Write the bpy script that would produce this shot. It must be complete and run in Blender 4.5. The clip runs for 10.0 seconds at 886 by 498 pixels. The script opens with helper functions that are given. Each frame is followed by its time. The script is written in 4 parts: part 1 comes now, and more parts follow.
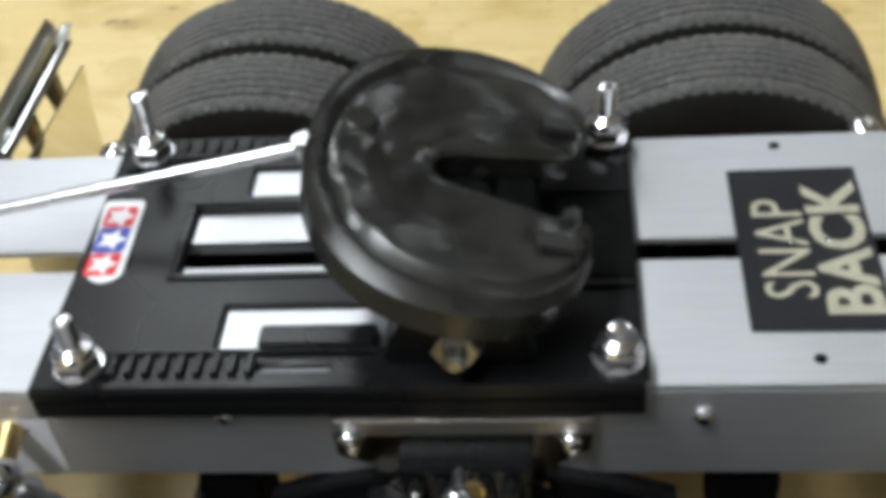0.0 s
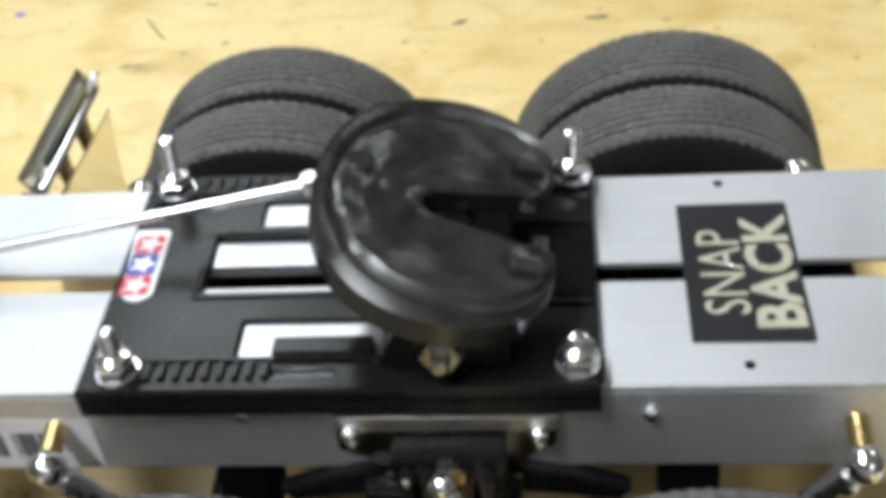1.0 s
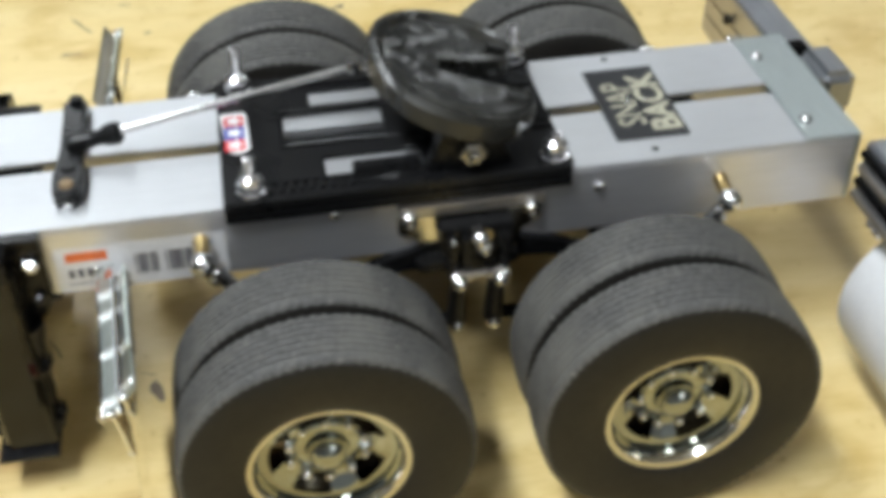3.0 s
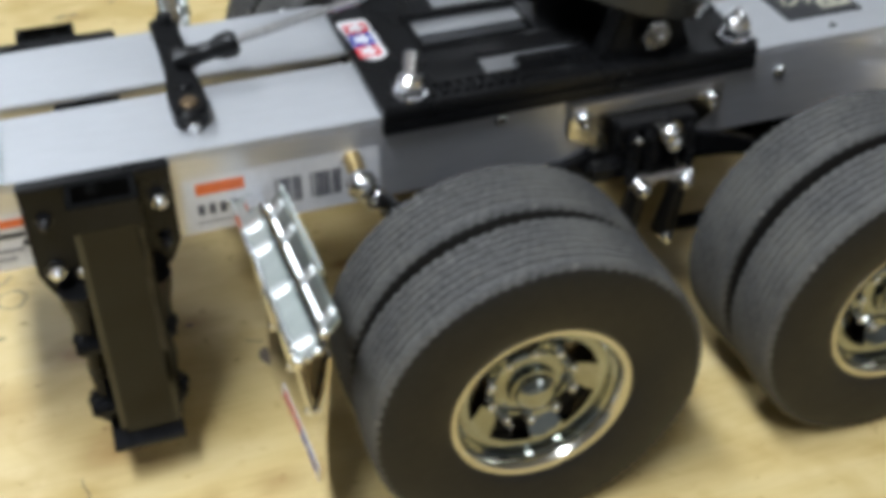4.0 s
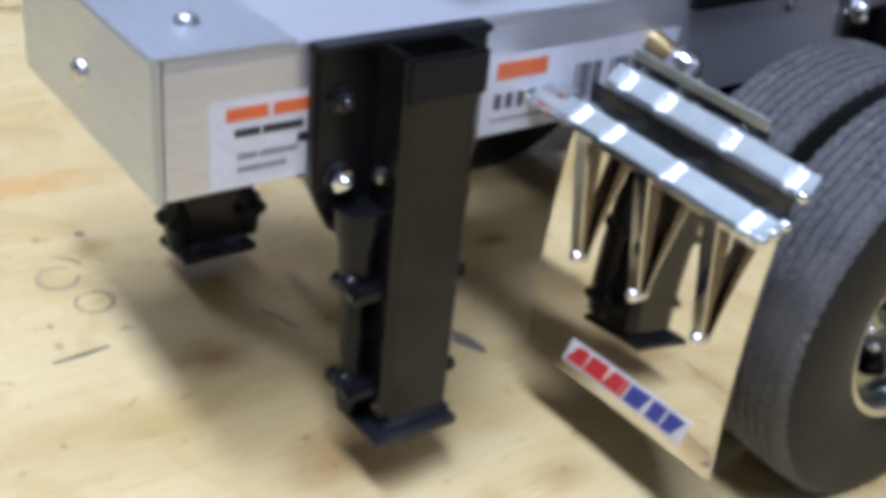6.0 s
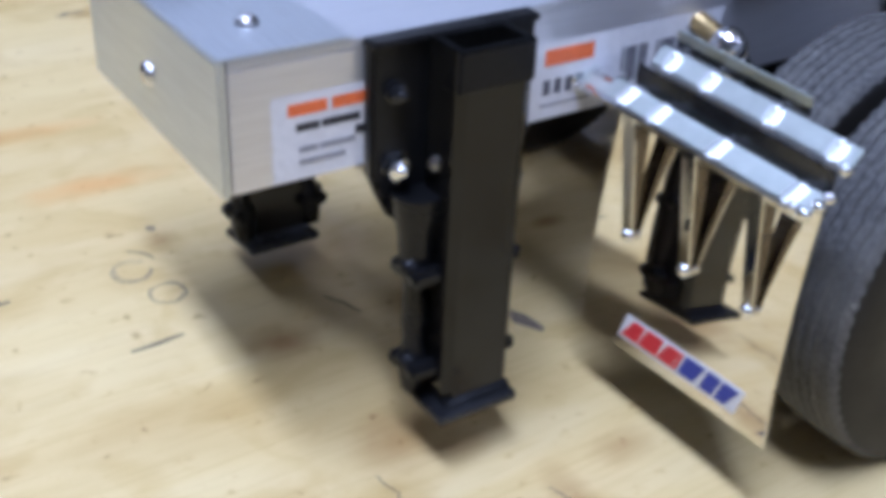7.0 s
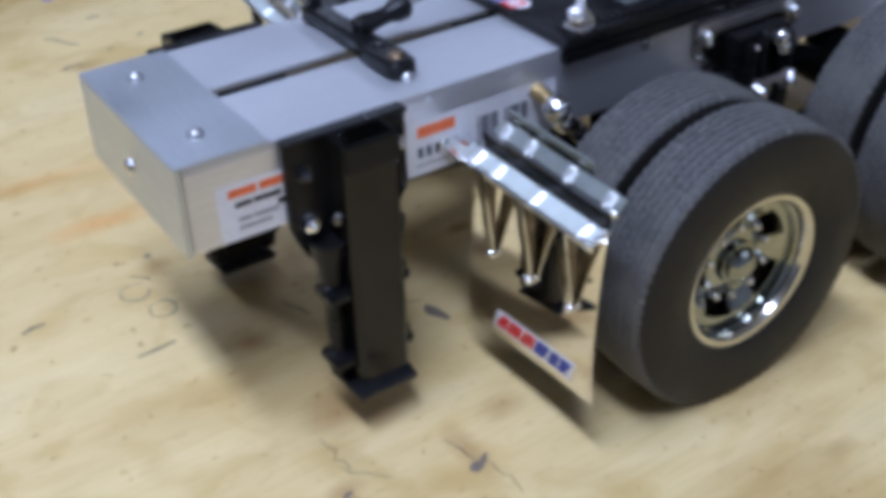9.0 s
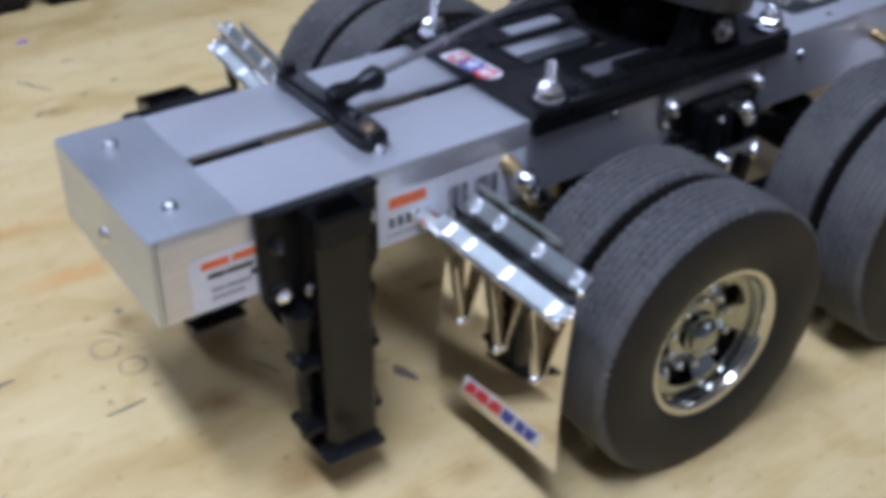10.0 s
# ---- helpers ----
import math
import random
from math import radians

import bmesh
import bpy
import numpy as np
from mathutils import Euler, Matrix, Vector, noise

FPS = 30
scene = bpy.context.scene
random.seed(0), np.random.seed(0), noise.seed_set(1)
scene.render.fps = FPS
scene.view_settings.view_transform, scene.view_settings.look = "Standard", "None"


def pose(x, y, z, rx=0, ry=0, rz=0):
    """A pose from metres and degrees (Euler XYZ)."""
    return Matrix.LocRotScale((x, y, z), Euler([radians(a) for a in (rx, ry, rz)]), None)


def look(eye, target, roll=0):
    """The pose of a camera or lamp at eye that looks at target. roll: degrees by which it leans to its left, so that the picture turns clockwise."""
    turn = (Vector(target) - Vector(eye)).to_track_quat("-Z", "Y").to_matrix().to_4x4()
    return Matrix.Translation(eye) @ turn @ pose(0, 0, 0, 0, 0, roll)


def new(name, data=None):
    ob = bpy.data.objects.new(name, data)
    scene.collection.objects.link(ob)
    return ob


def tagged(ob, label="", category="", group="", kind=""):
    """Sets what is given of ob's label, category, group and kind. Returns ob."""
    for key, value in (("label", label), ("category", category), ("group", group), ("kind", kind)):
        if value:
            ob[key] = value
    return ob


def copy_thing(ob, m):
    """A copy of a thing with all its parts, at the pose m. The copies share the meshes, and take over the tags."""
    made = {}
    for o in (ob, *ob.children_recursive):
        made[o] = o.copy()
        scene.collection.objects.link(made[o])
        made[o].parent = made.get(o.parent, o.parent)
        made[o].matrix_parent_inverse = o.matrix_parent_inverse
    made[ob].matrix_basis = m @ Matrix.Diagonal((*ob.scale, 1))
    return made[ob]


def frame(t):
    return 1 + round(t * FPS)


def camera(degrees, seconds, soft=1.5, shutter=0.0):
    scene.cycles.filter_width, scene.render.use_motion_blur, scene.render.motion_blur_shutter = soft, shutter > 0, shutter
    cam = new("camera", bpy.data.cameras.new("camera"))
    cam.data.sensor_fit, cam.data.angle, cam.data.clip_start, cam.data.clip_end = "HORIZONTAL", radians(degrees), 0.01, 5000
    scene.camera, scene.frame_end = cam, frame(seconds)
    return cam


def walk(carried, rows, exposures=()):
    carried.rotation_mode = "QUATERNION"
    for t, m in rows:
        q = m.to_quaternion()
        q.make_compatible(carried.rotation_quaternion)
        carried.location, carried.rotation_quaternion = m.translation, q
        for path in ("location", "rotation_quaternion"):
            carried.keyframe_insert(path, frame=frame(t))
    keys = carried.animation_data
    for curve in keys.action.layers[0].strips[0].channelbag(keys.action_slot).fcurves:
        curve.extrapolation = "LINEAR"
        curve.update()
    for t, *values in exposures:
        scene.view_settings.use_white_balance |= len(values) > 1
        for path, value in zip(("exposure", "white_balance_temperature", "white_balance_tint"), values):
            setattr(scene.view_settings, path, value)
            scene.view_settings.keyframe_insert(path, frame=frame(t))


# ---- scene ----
cam = camera(41.37, 10.0, soft=6.0, shutter=0.4)
PATH = [
    (0, (0.03802, -0.14232, 0.24571), (0.00499, 0.06080, 0.02741), -8.05),
    (0.5, (0.04376, -0.15346, 0.25712), (0.01597, 0.05350, 0.04173), -6.97),
    (1, (0.04277, -0.16717, 0.26950), (0.01198, 0.04208, 0.05673), -7.35),
    (1.5, (0.04900, -0.19255, 0.27824), (0.01494, 0.01670, 0.06599), -8.17),
    (2, (0.05870, -0.22995, 0.28912), (0.02461, -0.01908, 0.07848), -6.96),
    (2.2, (0.05568, -0.24686, 0.30028), (0.02880, -0.03346, 0.09115), -5.02),
    (3.3, (-0.07099, -0.29771, 0.31662), (-0.01788, -0.08319, 0.11373), 0.32),
    (3.5, (-0.07969, -0.28198, 0.32118), (-0.02775, -0.07949, 0.10601), 0.85),
    (4, (-0.11976, -0.25773, 0.25590), (-0.04460, -0.04572, 0.05740), 1.18),
    (4.5, (-0.18338, -0.21309, 0.20988), (-0.05666, -0.00955, 0.02956), 7.23),
    (5, (-0.20402, -0.19951, 0.18686), (-0.07122, -0.00337, 0.00275), 7.73),
    (5.5, (-0.22414, -0.18865, 0.17668), (-0.07319, 0.01364, 0.01453), 8.76),
    (6, (-0.23212, -0.18101, 0.16523), (-0.07396, 0.01594, 0.00338), 8.55),
    (6.2, (-0.23304, -0.18264, 0.16228), (-0.07925, 0.01847, 0.00134), 7.72),
    (7.3, (-0.23772, -0.19004, 0.18174), (-0.09305, 0.01054, 0.01192), 4.04),
    (7.5, (-0.23954, -0.19399, 0.19403), (-0.09511, 0.00414, 0.02115), 3.52),
    (8, (-0.24573, -0.22022, 0.22114), (-0.10707, -0.01816, 0.04809), 1.97),
    (8.5, (-0.24502, -0.24011, 0.23427), (-0.11263, -0.03872, 0.05562), 0.21),
    (9, (-0.24602, -0.25056, 0.23765), (-0.11068, -0.05234, 0.05767), 0.61),
    (9.5, (-0.25070, -0.25129, 0.24637), (-0.11429, -0.05136, 0.06911), 1.17),
    (10, (-0.24400, -0.24693, 0.25201), (-0.10077, -0.05086, 0.07582), 2.50),
]
walk(cam, [(t, look(eye, target, roll)) for t, eye, target, roll in PATH],
     exposures=[(0.0, 0.25, 6200, 6), (0.4, 0.38, 6150, 5), (2.0, 0.55, 6200, 6), (3.4, 0.31, 6100, 5), (4.0, 0.17, 5900, 7), (4.5, 0.34, 5600, 14), (5.1, 0.37, 5420, 15), (5.6, 0.31, 5050, 19), (6.0, 0.27, 4980, 19), (7.5, 0.12, 4700, 23), (8.0, -0.03, 4720, 22), (8.5, -0.12, 4870, 22), (9.0, -0.08, 4910, 20), (9.5, -0.08, 5000, 22), (10.0, -0.13, 5000, 21)])

# ---- light: two ceiling tubes over a workbench and four added fill lamps, in a closed workshop ----
world = bpy.data.worlds.new("workshop_air")
scene.world = world
world.use_nodes = True
world.node_tree.nodes["Background"].inputs[0].default_value = (0.9, 0.95, 1.0, 1)
world.node_tree.nodes["Background"].inputs[1].default_value = 0.035
CEIL = 1.55
# The first two follow shadows and highlights; the other four are added fill.
LAMPS = [(-0.49, -0.28, 24.0), (-0.6, 1.4, 8.2), (1.4, 1.4, 3.6), (-0.6, 3.1, 5.0), (1.4, 3.1, 3.6), (0.9, -1.7, 4.0)]
for lx, ly, watts in LAMPS:
    data = bpy.data.lights.new("unseen_tube_light", "AREA")
    data.shape, data.size, data.size_y, data.energy = "RECTANGLE", 0.2, 1.0, watts
    data.color = (0.98, 0.985, 1.0)
    lamp = new("unseen_tube_light", data)
    lamp.matrix_world = pose(lx, ly, CEIL - 0.075)

# ---- helpers: all measures below are centimetres ----
CM = 0.01


def solid(bm, bevel=0.0, seg=1):
    """Weld, round the sharp edges, orient the faces and set the shading."""
    bmesh.ops.remove_doubles(bm, verts=bm.verts, dist=0.0005)
    if bevel:
        sharp = [e for e in bm.edges if len(e.link_faces) == 2 and e.calc_face_angle(0) > 0.6]
        bmesh.ops.bevel(bm, geom=sharp, offset=bevel, segments=seg, affect="EDGES", clamp_overlap=True)
    bmesh.ops.recalc_face_normals(bm, faces=bm.faces)
    return bm


def mesh_of(name, bm, material):
    for f in bm.faces:
        f.smooth = True
    for e in bm.edges:
        e.smooth = not (len(e.link_faces) == 2 and e.calc_face_angle(0) > 0.55)
    bmesh.ops.scale(bm, vec=(CM, CM, CM), verts=bm.verts)
    data = bpy.data.meshes.new(name)
    bm.to_mesh(data)
    bm.free()
    data.materials.append(material)
    return data


def part(name, bm, material, parent=None, label="", at=(0, 0, 0)):
    ob = new(name, mesh_of(name, bm, material))
    ob.parent = parent
    ob.location = [c * CM for c in at]
    if label:
        ob["label"] = label
    return ob


def thing(name, label, category, at=(0, 0, 0), group="", kind=""):
    ob = new(name)
    ob.location = [c * CM for c in at]
    ob.empty_display_size = 0.01
    return tagged(ob, label, category, group, kind)


def box(bm, x0, x1, y0, y1, z0, z1, m=None):
    vs = [bm.verts.new(Vector(p)) for p in [(x, y, z) for x in (x0, x1) for y in (y0, y1) for z in (z0, z1)]]
    for a, b, c, d in ((0, 1, 3, 2), (4, 6, 7, 5), (0, 4, 5, 1), (2, 3, 7, 6), (0, 2, 6, 4), (1, 5, 7, 3)):
        bm.faces.new((vs[a], vs[b], vs[c], vs[d]))
    if m is not None:
        bmesh.ops.transform(bm, matrix=m, verts=vs)
    return bm


def a_box(x0, x1, y0, y1, z0, z1, bevel=0.03, seg=2):
    return solid(box(bmesh.new(), x0, x1, y0, y1, z0, z1), bevel, seg)


def turned(bm, profile, origin, axis, seg=24, closed=False):
    """A body of revolution: profile rows (along the axis, radius)."""
    turn = Vector(axis).normalized().to_track_quat("Z", "Y").to_matrix()
    rings = []
    for a, r in profile:
        if r < 1e-6:
            rings.append([bm.verts.new(Vector(origin) + turn @ Vector((0, 0, a)))])
        else:
            rings.append([bm.verts.new(Vector(origin) + turn @ Vector((r * math.cos(k * math.tau / seg), r * math.sin(k * math.tau / seg), a))) for k in range(seg)])
    pairs = list(zip(rings, rings[1:])) + ([(rings[-1], rings[0])] if closed else [])
    for p, q in pairs:
        for k in range(seg):
            n = (k + 1) % seg
            if len(p) == 1 and len(q) > 1:
                bm.faces.new((p[0], q[k], q[n]))
            elif len(q) == 1 and len(p) > 1:
                bm.faces.new((p[k], q[0], p[n]))
            elif len(p) > 1:
                bm.faces.new((p[k], p[n], q[n], q[k]))
    return bm


def rod(bm, a, b, r, r2=None, seg=16, cap=0.0):
    """A round bar from a to b with slightly rounded ends."""
    a, b = Vector(a), Vector(b)
    n, r2 = (b - a).length, r if r2 is None else r2
    c = cap or 0.15 * min(r, r2)
    return turned(bm, [(0, 0), (0, r - c), (c, r), (n - c, r2), (n, r2 - c), (n, 0)], a, b - a, seg)


def ball(bm, p, r, seg=20):
    rows = [(-r * math.cos(k * math.pi / 10), r * math.sin(k * math.pi / 10)) for k in range(11)]
    rows[0], rows[-1] = (-r, 0), (r, 0)
    return turned(bm, rows, p, (0, 0, 1), seg)


def hexnut(bm, p, axis, r, h):
    return turned(bm, [(0, 0), (0, r * 0.9), (h * 0.12, r), (h * 0.85, r), (h, r * 0.86), (h, 0)], p, axis, 6)


def prism(bm, outline, z0, z1):
    """An outline in x and y, pulled up from z0 to z1."""
    low = [bm.verts.new((x, y, z0)) for x, y in outline]
    top = [bm.verts.new((x, y, z1)) for x, y in outline]
    n = len(outline)
    bm.faces.new(low[::-1])
    bm.faces.new(top)
    for k in range(n):
        bm.faces.new((low[k], low[(k + 1) % n], top[(k + 1) % n], top[k]))
    return bm


def pierced(bm, xs, ys, holes, z0, z1):
    """A flat plate cut at xs and ys, with the cells inside the holes (x0, x1, y0, y1) left out."""
    def full(i, j):
        if not (0 <= i < len(xs) - 1 and 0 <= j < len(ys) - 1):
            return False
        cx, cy = (xs[i] + xs[i + 1]) / 2, (ys[j] + ys[j + 1]) / 2
        return not any(a < cx < b and c < cy < d for a, b, c, d in holes)
    def quad(*ps):
        bm.faces.new([bm.verts.new(p) for p in ps])
    for i in range(len(xs) - 1):
        for j in range(len(ys) - 1):
            if not full(i, j):
                continue
            a, b, c, d = xs[i], xs[i + 1], ys[j], ys[j + 1]
            quad((a, c, z1), (b, c, z1), (b, d, z1), (a, d, z1))
            quad((a, d, z0), (b, d, z0), (b, c, z0), (a, c, z0))
            if not full(i - 1, j): quad((a, d, z0), (a, c, z0), (a, c, z1), (a, d, z1))
            if not full(i + 1, j): quad((b, c, z0), (b, d, z0), (b, d, z1), (b, c, z1))
            if not full(i, j - 1): quad((a, c, z0), (b, c, z0), (b, c, z1), (a, c, z1))
            if not full(i, j + 1): quad((b, d, z0), (a, d, z0), (a, d, z1), (b, d, z1))
    return bm


# ---- materials ----
def surface(name, color, rough, metal=0.0, stretch=(1, 1, 1), fine=400.0, coarse=25.0, vary=0.12, stain=0.12, bump=0.05,
            rough_vary=0.08, tint=None, coat=0.0, bump_scale=None, ior=1.5):
    """A procedural material: base colour with fine and coarse variation, uneven gloss and fine relief. Scales are per metre."""
    m = bpy.data.materials.new(name)
    m.use_nodes = True
    t = m.node_tree
    b = t.nodes["Principled BSDF"]
    b.inputs["Metallic"].default_value = metal
    b.inputs["Coat Weight"].default_value = coat
    b.inputs["IOR"].default_value = ior
    b.inputs["Coat Roughness"].default_value = 0.1
    co = t.nodes.new("ShaderNodeTexCoord")
    mp = t.nodes.new("ShaderNodeMapping")
    mp.inputs["Scale"].default_value = stretch
    t.links.new(co.outputs["Object"], mp.inputs["Vector"])
    def noise_at(scale, detail, vec):
        n = t.nodes.new("ShaderNodeTexNoise")
        n.inputs["Scale"].default_value, n.inputs["Detail"].default_value = scale, detail
        t.links.new(vec, n.inputs["Vector"])
        return n.outputs["Fac"]
    f1 = noise_at(fine, 4, mp.outputs[0])
    f2 = noise_at(coarse, 3, co.outputs["Object"])
    def ramp(src, lo, hi, c0, c1):
        r = t.nodes.new("ShaderNodeMapRange")
        r.inputs[1].default_value, r.inputs[2].default_value, r.inputs[3].default_value, r.inputs[4].default_value = lo, hi, c0, c1
        t.links.new(src, r.inputs[0])
        return r.outputs[0]
    def mix(fac, a, bb, blend="MIX"):
        x = t.nodes.new("ShaderNodeMix")
        x.data_type, x.blend_type = "RGBA", blend
        for sock, v in ((x.inputs[0], fac), (x.inputs[6], a), (x.inputs[7], bb)):
            if isinstance(v, bpy.types.NodeSocket):
                t.links.new(v, sock)
            else:
                sock.default_value = v
        return x.outputs[2]
    base = (*color, 1)
    dark = (*[c * (1 - 2 * vary) for c in color], 1)
    lit = (*[min(1, c * (1 + 2 * vary)) for c in color], 1)
    c = mix(ramp(f1, 0.3, 0.7, 0, 1), dark, lit)
    c = mix(ramp(f2, 0.45, 0.75, 0, min(1, stain * 3)), c, (*(tint or [v * 0.7 for v in color]), 1))
    t.links.new(c, b.inputs["Base Color"])
    t.links.new(ramp(f2, 0.3, 0.7, max(0.02, rough - rough_vary), min(1, rough + rough_vary)), b.inputs["Roughness"])
    if bump:
        bp = t.nodes.new("ShaderNodeBump")
        bp.inputs["Strength"].default_value, bp.inputs["Distance"].default_value = bump, 0.0005
        t.links.new(noise_at(bump_scale, 5, mp.outputs[0]) if bump_scale else f1, bp.inputs["Height"])
        t.links.new(bp.outputs[0], b.inputs["Normal"])
    return m


ALU = surface("brushed_aluminium", (0.66, 0.67, 0.69), 0.60, 1.0, stretch=(0.04, 1, 1), fine=2200, vary=0.02, stain=0.05, bump=0.03)
ALU_CROSS = surface("brushed_aluminium_cap", (0.63, 0.66, 0.68), 0.48, 1.0, stretch=(1, 0.04, 1), fine=2200, vary=0.03, stain=0.05, bump=0.05)
ALU_DULL = surface("dull_aluminium_cap", (0.53, 0.58, 0.58), 0.46, 1.0, stretch=(1, 0.04, 1), fine=2200, vary=0.03, stain=0.06, bump=0.05)
ALU_SIDE = surface("polished_aluminium", (0.69, 0.69, 0.72), 0.40, 0.75, stretch=(0.05, 1, 1), fine=1500, vary=0.03, stain=0.08, bump=0.02)
ALU_SLOT = surface("smooth_aluminium", (0.66, 0.67, 0.69), 0.44, 1.0, stretch=(0.04, 1, 1), fine=2200, vary=0.02, stain=0.05, bump=0.02)
# White put into the metal so the hanger's pads keep their lamp glints.
PAD = surface("glint_white_metal", (0.86, 0.89, 0.88), 0.42, 0.85, fine=300, vary=0.02, stain=0.03, bump=0.02)
CHROME = surface("chrome", (0.86, 0.87, 0.88), 0.07, 1.0, fine=300, vary=0.02, stain=0.03, bump=0.02, rough_vary=0.03)
# Chrome dimmed and greened in colour for the room it reflects.
LEDGE = surface("room_tinted_chrome", (0.50, 0.54, 0.51), 0.44, 1.0, fine=300, vary=0.04, stain=0.06, bump=0.03, rough_vary=0.06)
# Chrome darkened in colour for the dark reflections inside the wheel.
HUB = surface("reflection_darkened_chrome", (0.36, 0.375, 0.335), 0.07, 1.0, fine=90, vary=0.06, stain=0.12, bump=0.6, rough_vary=0.05)
RIM = surface("chromed_plastic", (0.64, 0.62, 0.55), 0.17, 1.0, fine=300, vary=0.03, stain=0.05, bump=0.03, rough_vary=0.04)
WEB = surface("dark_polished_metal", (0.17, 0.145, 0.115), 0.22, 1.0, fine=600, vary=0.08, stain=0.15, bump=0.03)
MIRROR = surface("polished_stainless", (0.83, 0.81, 0.77), 0.035, 1.0, fine=60, vary=0.01, stain=0.02, bump=0.012, rough_vary=0.015)
SCREW = surface("bright_zinc", (0.88, 0.88, 0.9), 0.2, 1.0, fine=400, vary=0.03, stain=0.05, bump=0.05)
STEEL = surface("bare_steel", (0.62, 0.62, 0.62), 0.28, 1.0, fine=600, vary=0.06, stain=0.1, bump=0.05)
POLISHED = surface("polished_steel", (0.36, 0.35, 0.33), 0.26, 1.0, fine=300, vary=0.05, stain=0.1, bump=0.03)
BEAM = surface("dull_grey_metal", (0.30, 0.31, 0.33), 0.38, 1.0, stretch=(1, 0.05, 1), fine=1200, vary=0.06, stain=0.1, bump=0.05)
STRIP = surface("dull_steel_strip", (0.54, 0.52, 0.50), 0.42, 1.0, stretch=(0.06, 1, 1), fine=900, vary=0.06, stain=0.12, bump=0.04)
# Brown in the colour stands for the bench mirrored in the far riser.
RISER_BROWN = surface("bench_tinted_steel", (0.42, 0.38, 0.32), 0.38, 1.0, stretch=(1, 0.06, 1), fine=700, vary=0.1, stain=0.25, bump=0.04)
DULL_BRASS = surface("dull_brass", (0.24, 0.17, 0.10), 0.4, 0.8, fine=500, vary=0.1, stain=0.2, bump=0.06)
BRASS = surface("brass", (0.72, 0.55, 0.25), 0.3, 1.0, fine=600, vary=0.05, stain=0.1, bump=0.04)
PLASTIC = surface("black_plastic", (0.007, 0.007, 0.0075), 0.30, 0.0, fine=900, vary=0.15, stain=0.1, bump=0.08, rough_vary=0.1, ior=1.32)
PAINT = surface("black_gloss_paint", (0.014, 0.014, 0.015), 0.16, 0.0, fine=500, vary=0.2, stain=0.15, bump=0.04, rough_vary=0.06)
LEG_PAINT = surface("black_enamel", (0.007, 0.0065, 0.0055), 0.09, 0.0, fine=500, vary=0.2, stain=0.15, bump=0.02, rough_vary=0.04, ior=1.40)
GREASY = surface("greasy_black_plastic", (0.012, 0.012, 0.0105), 0.27, 0.0, fine=170, coarse=60, vary=0.25, stain=0.14, bump=0.3, rough_vary=0.12, tint=(0.034, 0.033, 0.028), ior=1.6)
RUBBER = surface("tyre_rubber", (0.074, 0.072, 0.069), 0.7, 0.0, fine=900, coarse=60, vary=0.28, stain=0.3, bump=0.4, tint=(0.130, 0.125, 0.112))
def dust(m, size, amount):
    """Pale dust flecks over a material."""
    t = m.node_tree
    b = t.nodes["Principled BSDF"]
    old = b.inputs["Base Color"].links[0].from_socket
    co = t.nodes.new("ShaderNodeTexCoord")
    vo = t.nodes.new("ShaderNodeTexVoronoi")
    vo.inputs["Scale"].default_value = size
    t.links.new(co.outputs["Object"], vo.inputs["Vector"])
    mr = t.nodes.new("ShaderNodeMapRange")
    mr.inputs[1].default_value, mr.inputs[2].default_value, mr.inputs[3].default_value, mr.inputs[4].default_value = 0.05, 0.12, amount, 0.0
    t.links.new(vo.outputs["Distance"], mr.inputs[0])
    mx = t.nodes.new("ShaderNodeMix")
    mx.data_type = "RGBA"
    t.links.new(mr.outputs[0], mx.inputs[0])
    t.links.new(old, mx.inputs[6])
    mx.inputs[7].default_value = (0.32, 0.30, 0.27, 1)
    t.links.new(mx.outputs[2], b.inputs["Base Color"])


dust(RUBBER, 150.0, 0.5)
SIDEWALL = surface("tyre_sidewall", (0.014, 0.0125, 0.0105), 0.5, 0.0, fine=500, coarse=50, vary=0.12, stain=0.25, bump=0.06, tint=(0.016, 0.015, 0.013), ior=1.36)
# Near-black for black parts and for shade put into recesses.
DARK = surface("black_and_recess_shade", (0.004, 0.004, 0.004), 0.7, 0.0, fine=400, vary=0.2, bump=0.1, ior=1.14)
PAPER = surface("label_paper", (0.74, 0.74, 0.76), 0.45, 0.0, fine=700, vary=0.03, stain=0.08, bump=0.03)
ORANGE = surface("orange_ink", (0.78, 0.17, 0.04), 0.45, 0.0, fine=900, vary=0.05, bump=0.0)
INK = surface("black_ink", (0.03, 0.03, 0.035), 0.5, 0.0, fine=900, vary=0.2, bump=0.0)
DIM_INK = surface("faded_black_ink", (0.10, 0.10, 0.125), 0.5, 0.0, fine=900, vary=0.2, bump=0.0)
GREY_INK = surface("grey_ink", (0.30, 0.30, 0.33), 0.5, 0.0, fine=900, vary=0.1, bump=0.0)
RED = surface("red_ink", (0.62, 0.03, 0.04), 0.35, 0.0, fine=900, vary=0.05, bump=0.0)
BLUE = surface("blue_ink", (0.03, 0.05, 0.35), 0.35, 0.0, fine=900, vary=0.05, bump=0.0)
WHITE = surface("white_vinyl", (0.75, 0.75, 0.76), 0.35, 0.0, fine=900, vary=0.03, bump=0.0)
VINYL = surface("black_vinyl", (0.014, 0.0145, 0.017), 0.36, 0.0, fine=900, vary=0.1, bump=0.06)
CREAM = surface("pale_gold_ink", (0.45, 0.43, 0.33), 0.42, 0.15, fine=500, vary=0.08, stain=0.12, bump=0.05)
WALL = surface("painted_wall", (0.60, 0.61, 0.62), 0.8, 0.0, fine=60, coarse=3, vary=0.05, stain=0.1, bump=0.1)
